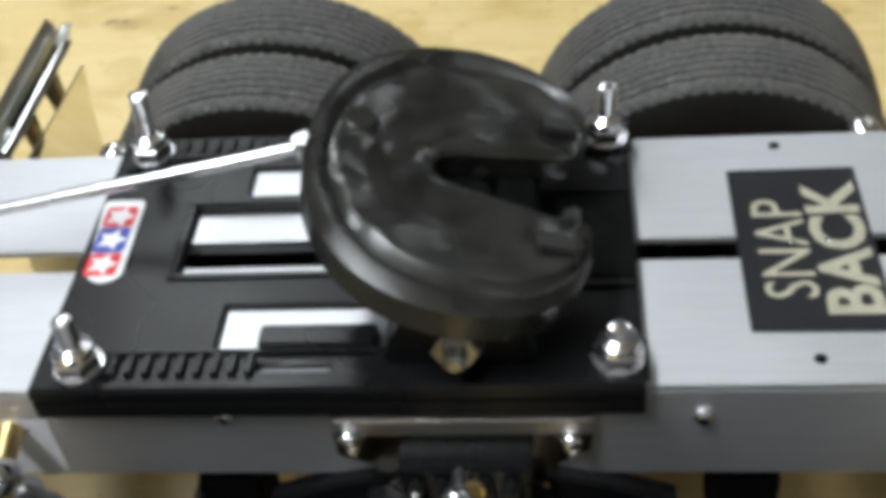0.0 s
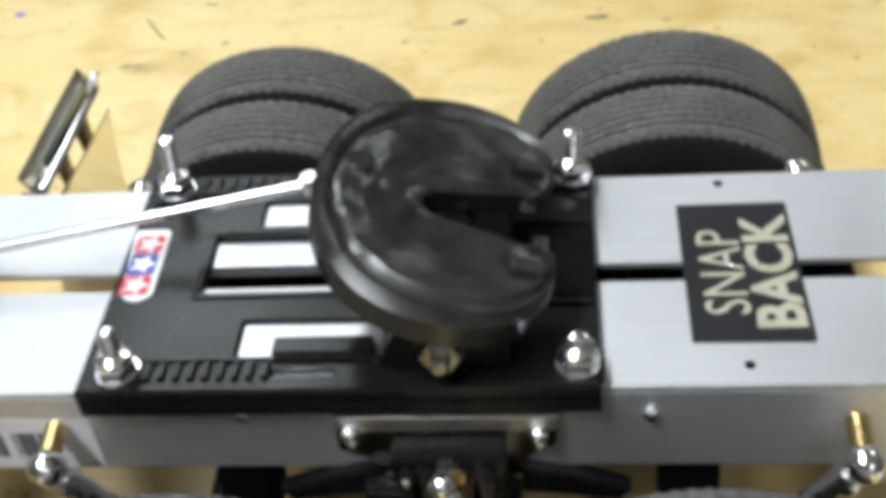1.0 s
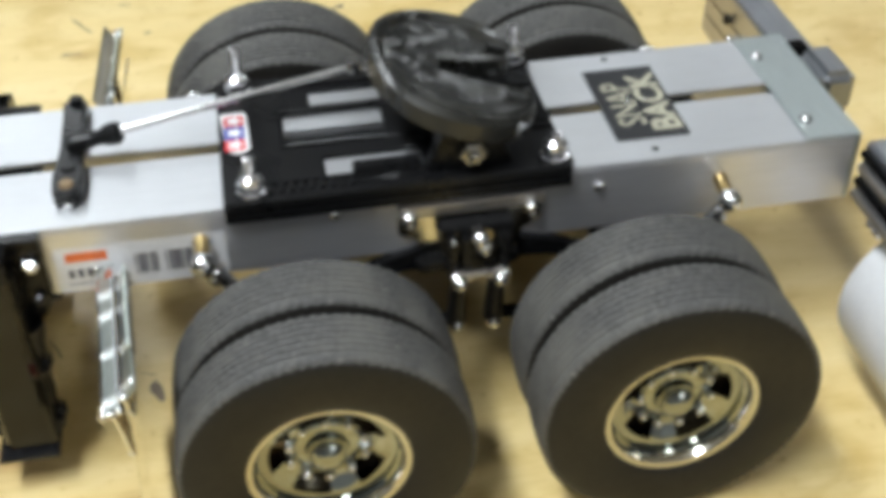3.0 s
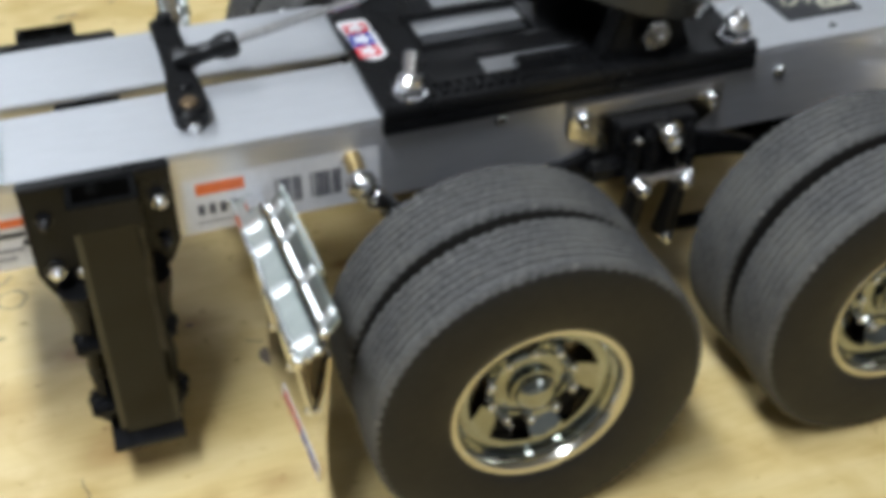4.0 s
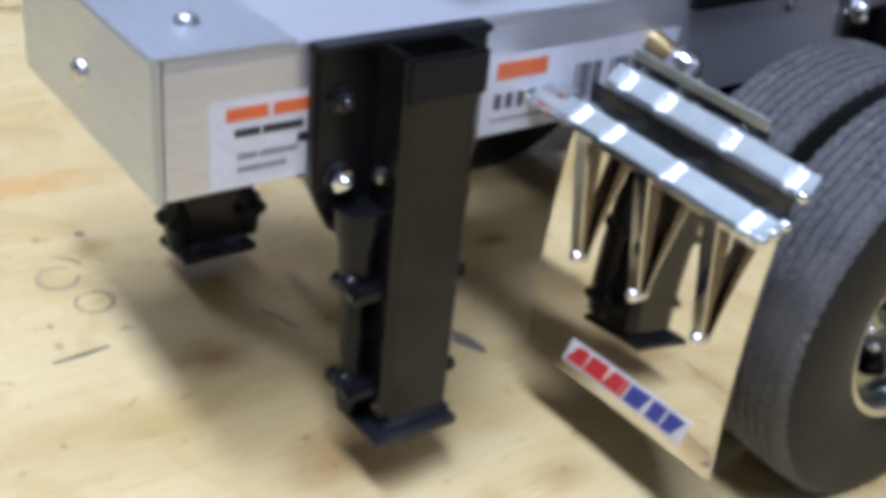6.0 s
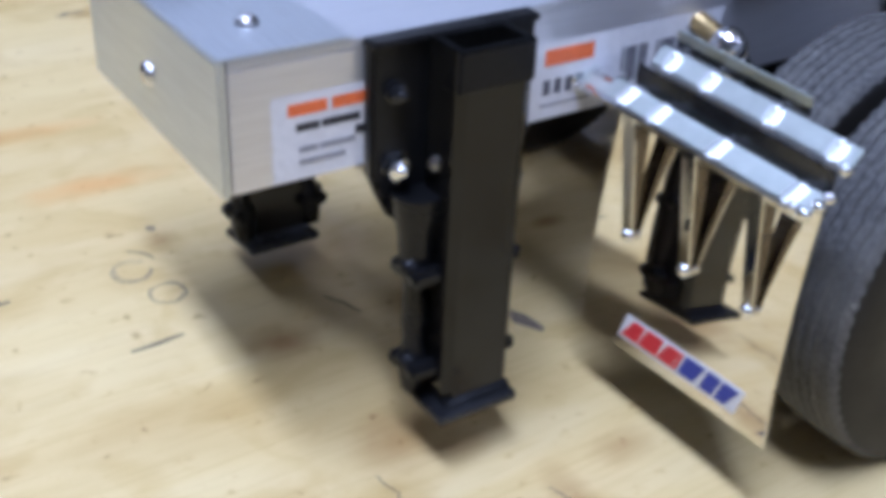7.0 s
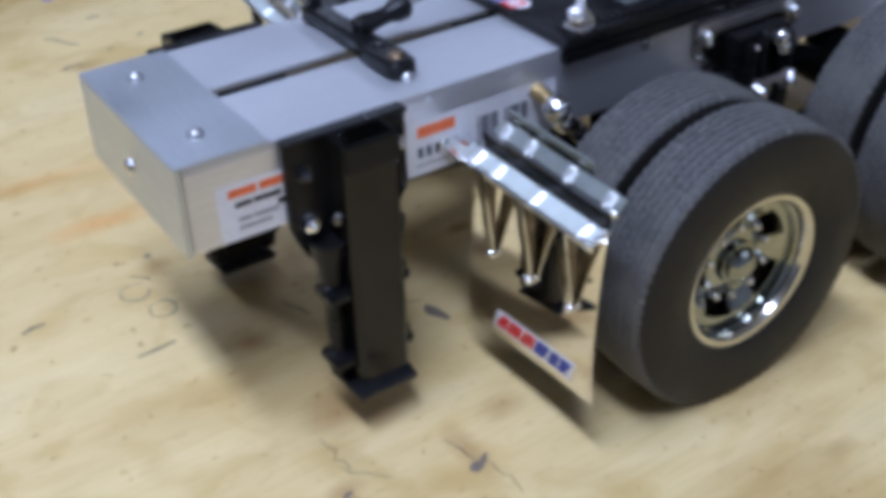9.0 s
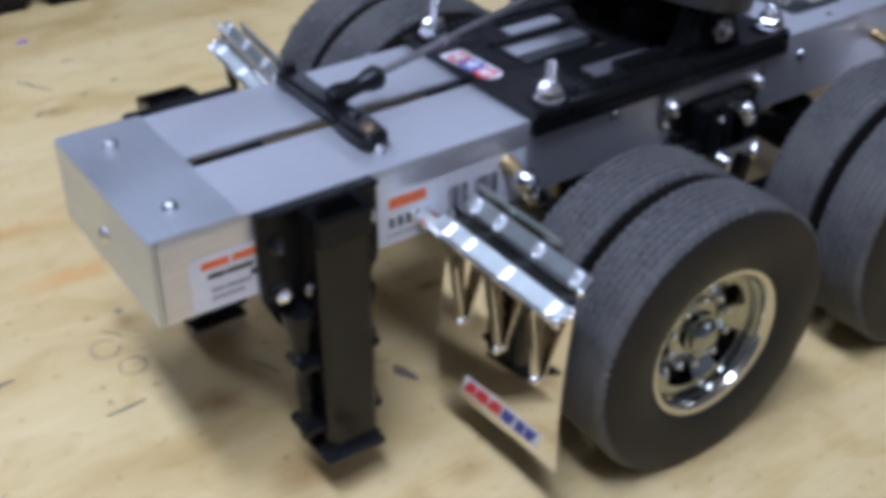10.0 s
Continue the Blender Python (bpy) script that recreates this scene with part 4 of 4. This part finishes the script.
    bm = hexnut(bmesh.new(), (-0.1, -4.3, 8.305), (0, 0, 1), 0.2, 0.14)
    ball(bm, (-0.1, -4.3, 8.43), 0.14, 12)
    part("top_screw", solid(bm), STEEL, leg, "small steel screw inside the leg")
    for s in (-1, 1):
        fx = 0.09 + s * (w + (0.24 if s < 0 else -0.04))
        bm = turned(bmesh.new(), [(0, 0), (0, 0.22), (0.3, 0.28), (0.8, 0.30), (1.1, 0.20), (1.7, 0.26), (2.3, 0.22), (2.7, 0.30), (3.2, 0.34), (3.6, 0.36), (4.0, 0.46), (4.4, 0.50), (4.4, 0)], (fx, -3.82, 1.55), (0, 0, 1), 18)
        part("screw_rod", solid(bm), PLASTIC, leg, "black turned screw rod beside the leg")
        for z in (4.35, 2.2):
            x0, x1 = sorted((0.09 + s * w - s * 0.1, 0.09 + s * (w + (0.62 if s < 0 else 0.3))))
            bm = a_box(x0, x1, -4.42, -3.45, z - 0.16, z + 0.16, 0.08)
            ball(bm, (fx + s * 0.2, -3.95, z + 0.1), 0.24, 14)
            part("rod_clip", bm, PLASTIC, leg, "black clip round the rod")
    return leg


leg = landing_leg()
leg.location = (-12.5 * CM, 0, 0)
copy_thing(leg, pose(-13.0 * CM, 0.043, 0.0862, -7, 0, 0) @ pose(0, -0.04, -0.088, 0, 0, 180))


# -- mud flaps --
def hung(bm, m):
    """From along a plate's width, its length and its thickness to the dolly."""
    bmesh.ops.transform(bm, matrix=m, verts=bm.verts)
    return bm


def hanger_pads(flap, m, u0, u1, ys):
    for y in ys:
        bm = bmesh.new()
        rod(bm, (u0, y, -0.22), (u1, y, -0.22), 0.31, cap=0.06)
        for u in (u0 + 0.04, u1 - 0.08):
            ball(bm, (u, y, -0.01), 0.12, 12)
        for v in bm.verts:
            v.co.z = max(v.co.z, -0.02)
        part("hanger_pad", hung(solid(bm), m), PAD, flap, "domed pad on the hanger, whitened for lamp glints")


def stepped_hanger(flap, base, tip, tall, wide, riser_metal):
    """A lower ledge, a dark riser, a steeper upper ledge and a folded strip behind it."""
    lower = base @ pose(0, 0, 0, 0, -25, 0)
    riser = base @ pose(0.48, 0, 0.27, 0, -84 - tip, 0)
    upper = base @ pose(0.51 + 0.14 * (wide > 0.4), 0, 0.63 + 0.1 * (wide > 0.4), 0, -49, 0)
    back = upper @ pose(wide + 0.04, 0, -0.02, 0, -52, 0)
    part("hanger_rim", hung(a_box(-0.07, 0.03, -9.05, -3.1, -0.14, 0.06), lower), CHROME, flap)
    part("hanger", hung(a_box(0.031, 0.55, -9.0, -3.15, -0.05, 0.03), lower), LEDGE, flap, "chrome lower hanger ledge")
    part("hanger_back", hung(a_box(0.0, tall, -9.0, -4.3, -0.06, 0.0, 0.02), riser), riser_metal, flap, "dark strip between the hanger ledges")
    part("hanger_rim", hung(a_box(-0.05, 0.03, -9.1, -4.45, -0.10, 0.05), upper), CHROME, flap)
    part("hanger_top", hung(a_box(0.031, wide, -9.1, -4.45, -0.05, 0.03), upper), LEDGE, flap, "chrome upper hanger ledge")
    # Black strip put where the gap behind the upper ledge falls dark.
    part("hanger_back", hung(a_box(0.0, 0.2, -7.9, -4.8, -0.04, 0.0, 0.01), back), PAINT, flap, "black strip drawn for the dark gap behind the upper ledge")
    part("hanger_lip", hung(a_box(0.201, 0.42, -7.9, -4.75, -0.05, 0.02, 0.015), back), LEDGE, flap, "thin bright strip behind the upper ledge")
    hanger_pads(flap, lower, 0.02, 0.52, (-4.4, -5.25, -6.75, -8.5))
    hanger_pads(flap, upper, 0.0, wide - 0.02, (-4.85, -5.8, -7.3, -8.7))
    for m, u, y in ((lower, 0.0, -3.15), (lower, 0.0, -8.95), (lower, 0.25, -9.02), (lower, 0.0, -8.7), (upper, 0.0, -9.05), (lower, 0.5, -9.02)):
        part("hanger_stud", hung(solid(ball(bmesh.new(), (u, y, 0.06), 0.12, 12)), m), CHROME, flap, "chrome stud")


def mud_flap(roll, yaw, tip, tall, wide, riser_metal):
    """A mirror-polished flap under a chrome hanger with three spikes, on the -y side; x = 0 is the flap's foot."""
    def on(v, w, out=0.0):
        """A place on the slightly bowed sheet: along its width from the outer edge, up from its foot, and proud of its face."""
        return Vector((0.08 - 0.03 * v - 0.006 * v * v + 0.02 * (w - 0.6) ** 2 - out, v - 8.9, w + 1.6))
    bm, nv, nw = bmesh.new(), 16, 6
    for out in (0.03, -0.03):
        rows = [[bm.verts.new(on(0.18 * w / nw + (5.05 - 0.18 * w / nw) * v / nv, 4.9 * w / nw, out)) for v in range(nv + 1)] for w in range(nw + 1)]
        for p, q in zip(rows, rows[1:]):
            for k in range(nv):
                bm.faces.new((p[k], p[k + 1], q[k + 1], q[k]))
    edge = [e for e in bm.edges if e.is_boundary]
    bmesh.ops.bridge_loops(bm, edges=edge)
    flap = part("mud_flap", solid(bm), MIRROR, dolly, "mirror-polished steel mud flap on a chrome hanger")
    stepped_hanger(flap, pose(-0.30, -8.9, 6.78, roll, 0, 0) @ pose(0, 0, 0, 0, 0, yaw) @ pose(0, 8.9, 0), tip, tall, wide, riser_metal)
    part("hanger_arm", a_box(-0.35, 0.15, -3.95, -3.24, 6.75, 7.35, 0.06), CHROME, flap, "chrome arm to the rail")
    for y, tip_z in ((-4.8, 4.3), (-6.35, 4.28), (-7.95, 4.25)):
        tip = on(y + 8.9, tip_z - 1.6, 0.05)
        fx = -0.31 - math.tan(math.radians(yaw)) * (y + 8.9)
        fz = 6.76 + math.tan(math.radians(roll)) * (y + 8.9)
        gap = on(y + 8.9, fz - 1.75, 0.04).x - fx
        bx = fx + 0.5 * gap
        bm = bmesh.new()
        a = [bm.verts.new((x, y + e, fz)) for x, e in ((fx - 0.05, -0.17), (fx - 0.05, 0.17), (fx + 0.03, 0.17), (fx + 0.03, -0.17))]
        b = [bm.verts.new(tip + Vector((x, e, 0))) for x, e in ((-0.12, -0.12), (-0.12, 0.12), (-0.05, 0.12), (-0.05, -0.12))]
        # Dark web added for the dark back that the flap mirrors.
        web = bmesh.new()
        c = [web.verts.new((x, y + e, fz)) for x, e in ((fx + 0.031, -0.19), (fx + 0.031, 0.19), (bx, 0.17), (bx, -0.17))]
        d = [web.verts.new(tip + Vector((x, e, 0.05))) for x, e in ((-0.05, -0.14), (-0.05, 0.14), (-0.01, 0.13), (-0.01, -0.13))]
        for mesh, top, low in ((bm, a, b), (web, c, d)):
            mesh.faces.new(top[::-1])
            mesh.faces.new(low)
            for k in range(4):
                mesh.faces.new((top[k], top[(k + 1) % 4], low[(k + 1) % 4], low[k]))
        ball(bm, tip + Vector((-0.08, 0, -0.03)), 0.15, 12)
        part("spike", solid(bm), CHROME, flap, "chrome drip-shaped spike")
        part("spike_dark_web", solid(web), WEB, flap, "dark metal web added for the spike's dark mirrored back")
    def stick(low, high, w0, w1, d0, d1):
        """A thin slanted sticker on the sheet: its ends along the foot edge and along the top edge."""
        bm, n = bmesh.new(), max(1, int(abs(low[1] - low[0]) * 3))
        rows = [[bm.verts.new(on(e[0] + (e[1] - e[0]) * k / n, w, 0.03 + d)) for k in range(n + 1)] for d in (d0, d1) for e, w in ((low, w0), (high, w1))]
        a, b, c, d = rows
        for k in range(n):
            for p, q in ((a, b), (b, d), (d, c), (c, a)):
                bm.faces.new((p[k], p[k + 1], q[k + 1], q[k]))
        bm.faces.new((a[0], b[0], d[0], c[0]))
        bm.faces.new((a[n], c[n], d[n], b[n]))
        return solid(bm)
    part("badge", stick((4.0, 0.8), (3.82, 0.62), 0.28, 0.9, 0.002, 0.012), WHITE, flap, "small red and blue badge strip")
    for k, (v, wide, cut) in enumerate(((3.92, 0.46, 0.16), (3.44, 0.52, 0.06), (2.90, 0.42, 0.10), (2.46, 0.10, 0.0), (2.30, 0.50, 0.08), (1.72, 0.34, 0.0), (1.32, 0.40, 0.12))):
        base, head = (v, v - wide + (0 if k < 4 else cut)), (v - 0.18 + (-cut if k < 4 else 0), v - 0.18 - wide)
        part("badge_shape", stick(base, head, 0.36, 0.84, 0.014, 0.022), RED if k < 4 else BLUE, flap, "red badge shape" if k < 4 else "blue badge shape")
    return flap


flap = mud_flap(3.4, 3.2, 10, 0.48, 0.45, PAINT)
flap.location = (-8.80 * CM, 0, 0)
far_flap = mud_flap(-3.4, 3.2, 34, 0.85, 0.34, RISER_BROWN)
far_flap.matrix_basis = Matrix.Translation((-9.23 * CM, 0.3 * CM, 0.75 * CM))
far_flap.scale = (1, -1, 1)


# -- stickers --
def flat(name, x0, x1, y0, y1, z, material, parent, label="", h=0.012):
    return part(name, a_box(x0, x1, y0, y1, z, z + h, 0.0), material, parent, label)


def side_bar(name, x0, x1, z0, z1, material, parent, depth):
    return part(name, a_box(x0, x1, -YS - 0.01 - depth, -YS - depth, z0, z1, 0.0), material, parent)


def rail_label(x0, x1, marks):
    lab = part("rail_label", a_box(x0, x1, -YS - 0.012, -YS - 0.003, 6.45, 8.02, 0.0), PAPER, dolly, "white paper price label with an orange bar")
    for a, b, c, d, ink in marks:
        side_bar("label_bar", a, b, c, d, ink, lab, 0.014)


rail_label(-16.0, -12.6, [(-15.7, -14.95, 7.66, 7.88, ORANGE), (-14.85, -13.3, 7.66, 7.88, ORANGE), (-15.55, -15.1, 7.36, 7.5, INK), (-15.05, -14.3, 7.36, 7.5, INK),
                          (-15.5, -15.15, 6.95, 7.06, GREY_INK), (-15.1, -14.4, 6.95, 7.06, GREY_INK), (-15.5, -14.6, 6.72, 6.82, GREY_INK), (-14.4, -14.15, 7.08, 7.25, INK)])
rail_label(-10.6, -5.6, [(-10.25, -9.05, 7.55, 7.88, ORANGE), (-6.6, -6.0, 7.7, 7.78, GREY_INK), (-10.3, -9.0, 6.70, 6.76, GREY_INK)]
           + [(-10.25 + 0.27 * k, -10.08 + 0.27 * k, 6.95, 7.26, DIM_INK) for k in range(6)]
           + [(-8.3 + 0.115 * k, -8.3 + 0.115 * k + (0.085 if k % 3 else 0.05), 6.85, 7.6, DIM_INK) for k in range(6)]
           + [(-7.4 + 0.115 * k, -7.4 + 0.115 * k + (0.09 if k % 4 else 0.05), 6.85, 7.6, DIM_INK) for k in range(7)])


def plate_badge():
    z = 9.13
    base = part("plate_badge", solid(prism(bmesh.new(), rounded([(-5.45, 1.4), (-4.6, 1.4), (-4.55, -0.75), (-4.9, -0.95), (-5.25, -0.75)], 0.15, 3), z, z + 0.012)), WHITE, dolly, "red, white and blue badge sticker")
    for y0, y1, ink in ((0.62, 1.2, RED), (-0.1, 0.6, BLUE), (-0.72, -0.12, RED)):
        part("badge_panel", solid(prism(bmesh.new(), rounded([(-5.32, y0), (-4.68, y0), (-4.68, y1), (-5.32, y1)], 0.1, 3), z + 0.012, z + 0.02)), ink, base)
        cx, cy = -5.0, (y0 + y1) / 2
        star = [(cx + (0.31 if k % 2 == 0 else 0.15) * math.cos(k * math.pi / 5), cy + (0.31 if k % 2 == 0 else 0.15) * math.sin(k * math.pi / 5)) for k in range(10)]
        part("badge_star", solid(prism(bmesh.new(), star, z + 0.02, z + 0.028)), WHITE, base)


plate_badge()


def lettering(text, size_x, size_y, at, parent, material, bold):
    """Words of the built-in font, laid flat, reading towards +y, fitted to a width and a height."""
    curve = bpy.data.curves.new("lettering", "FONT")
    curve.body, curve.extrude, curve.offset = text, 0.01, bold
    curve.resolution_u = 3
    ob = bpy.data.objects.new("lettering", curve)
    scene.collection.objects.link(ob)
    bpy.context.view_layer.update()
    data = bpy.data.meshes.new_from_object(ob.evaluated_get(bpy.context.evaluated_depsgraph_get()))
    bpy.data.objects.remove(ob)
    bm = bmesh.new()
    bm.from_mesh(data)
    bpy.data.meshes.remove(data)
    lo = [min(v.co[i] for v in bm.verts) for i in (0, 1)]
    hi = [max(v.co[i] for v in bm.verts) for i in (0, 1)]
    for v in bm.verts:
        u, w = (v.co.x - lo[0]) / (hi[0] - lo[0]), (v.co.y - lo[1]) / (hi[1] - lo[1])
        v.co = (at[0] - w * size_x, at[1] + u * size_y, at[2] + (0.004 if v.co.z > 0 else 0.0))
    return part("lettering", bm, material, parent, "pale gold lettering")


sign = part("word_sign", solid(prism(bmesh.new(), rounded([(6.76, -2.1), (9.17, -2.12), (9.17, 2.1), (6.78, 2.08)], 0.07, 3), TOPZ + 0.003, TOPZ + 0.04)), VINYL, dolly, "black plaque with pale gold words on the rails")
lettering("SNAP", 0.92, 2.55, (8.02, -1.35, TOPZ + 0.041), sign, CREAM, 0.0)
lettering("BACK", 1.0, 3.45, (9.08, -1.75, TOPZ + 0.041), sign, CREAM, 0.03)
# Two chrome dots stand for the small highlights on the plaque.
for x in (7.75, 8.35):
    part("sign_glint", solid(ball(bmesh.new(), (x, 0.05, TOPZ + 0.03), 0.07, 10)), CHROME, sign, "tiny chrome dot for a glint on the plaque")
# Flat dark discs put the shade of two drill holes into colour.
for y in (-2.7, 2.85):
    part("drill_hole", solid(turned(bmesh.new(), [(0, 0), (0, 0.11), (0.006, 0.11), (0.006, 0)], (7.8, y, TOPZ + 0.002), (0, 0, 1), 14)), DARK, dolly, "small dark disc drawn for a drill hole")

# -- front cross beam, with what hangs on it --
beam = part("cross_beam", a_box(14.90, 16.3, 3.3, 14.0, 7.58, 7.72, 0.06), BEAM, dolly, "grey aluminium cross beam at the dolly's front")
part("beam_face", a_box(14.90, 15.04, 3.3, 11.0, 4.9, 7.57, 0.03), STRIP, beam, "polished face of the beam")
for z in (5.7, 6.5):
    part("beam_groove", a_box(14.86, 14.895, 3.4, 10.8, z, z + 0.07, 0.01), WEB, beam, "dark line along the beam")
for y in (5.7, 8.2):
    part("beam_clip", a_box(14.62, 14.85, y, y + 0.42, 6.5, 6.95, 0.08), PAINT, beam, "small dark clip")
for y in (5.9, 7.9):
    part("beam_screw", solid(ball(bmesh.new(), (14.72, y, 6.1), 0.14, 12)), SCREW, beam)
part("beam_screw", solid(ball(bmesh.new(), (15.4, 4.6, 7.74), 0.12, 12)), SCREW, beam)
part("beam_link", a_box(14.66, 14.89, -2.5, 3.29, 7.2, 8.3, 0.05), BEAM, beam, "grey plate behind the end cap")
part("beam_block", a_box(15.15, 16.5, 0.9, 3.2, 6.6, 8.4, 0.3, 3), BEAM, beam, "grey rounded block on the beam")
part("block_bush", a_box(14.95, 15.7, 3.21, 3.9, 7.73, 8.25, 0.1, 2), DARK, beam, "black bush")
arm = part("cross_arm", a_box(14.55, 16.2, -9.5, -3.32, 6.5, 8.7, 0.1), BEAM, dolly, "dark grey ribbed cross arm")
for k in range(4):
    part("arm_rib", a_box(14.41, 14.545, -9.3, -3.4, 6.6 + 0.52 * k, 6.86 + 0.52 * k, 0.03), DARK if k % 2 else STRIP, arm)
for y in (-4.7, -5.15):
    part("arm_bolt", solid(ball(bmesh.new(), (14.6, y, 6.36), 0.2, 14)), SCREW, arm, "bright bolt")
guard = bmesh.new()
rows = []
for k in range(17):
    a = math.radians(80 + 10 * k)
    for r in (3.1, 3.2):
        rows.append([guard.verts.new((17.25 + r * math.cos(a), y, 3.5 + r * math.sin(a))) for y in (-8.9, -4.9)])
for k in range(16):
    p, q, u, v = rows[2 * k], rows[2 * k + 1], rows[2 * k + 2], rows[2 * k + 3]
    for f in ((p[0], p[1], u[1], u[0]), (q[0], v[0], v[1], q[1]), (p[0], u[0], v[0], q[0]), (p[1], q[1], v[1], u[1])):
        guard.faces.new(f)
guard.faces.new((rows[0][0], rows[1][0], rows[1][1], rows[0][1]))
guard.faces.new((rows[-2][0], rows[-2][1], rows[-1][1], rows[-1][0]))
part("mud_guard", solid(guard, 0.02), WHITE, arm, "curved white plastic mud guard")
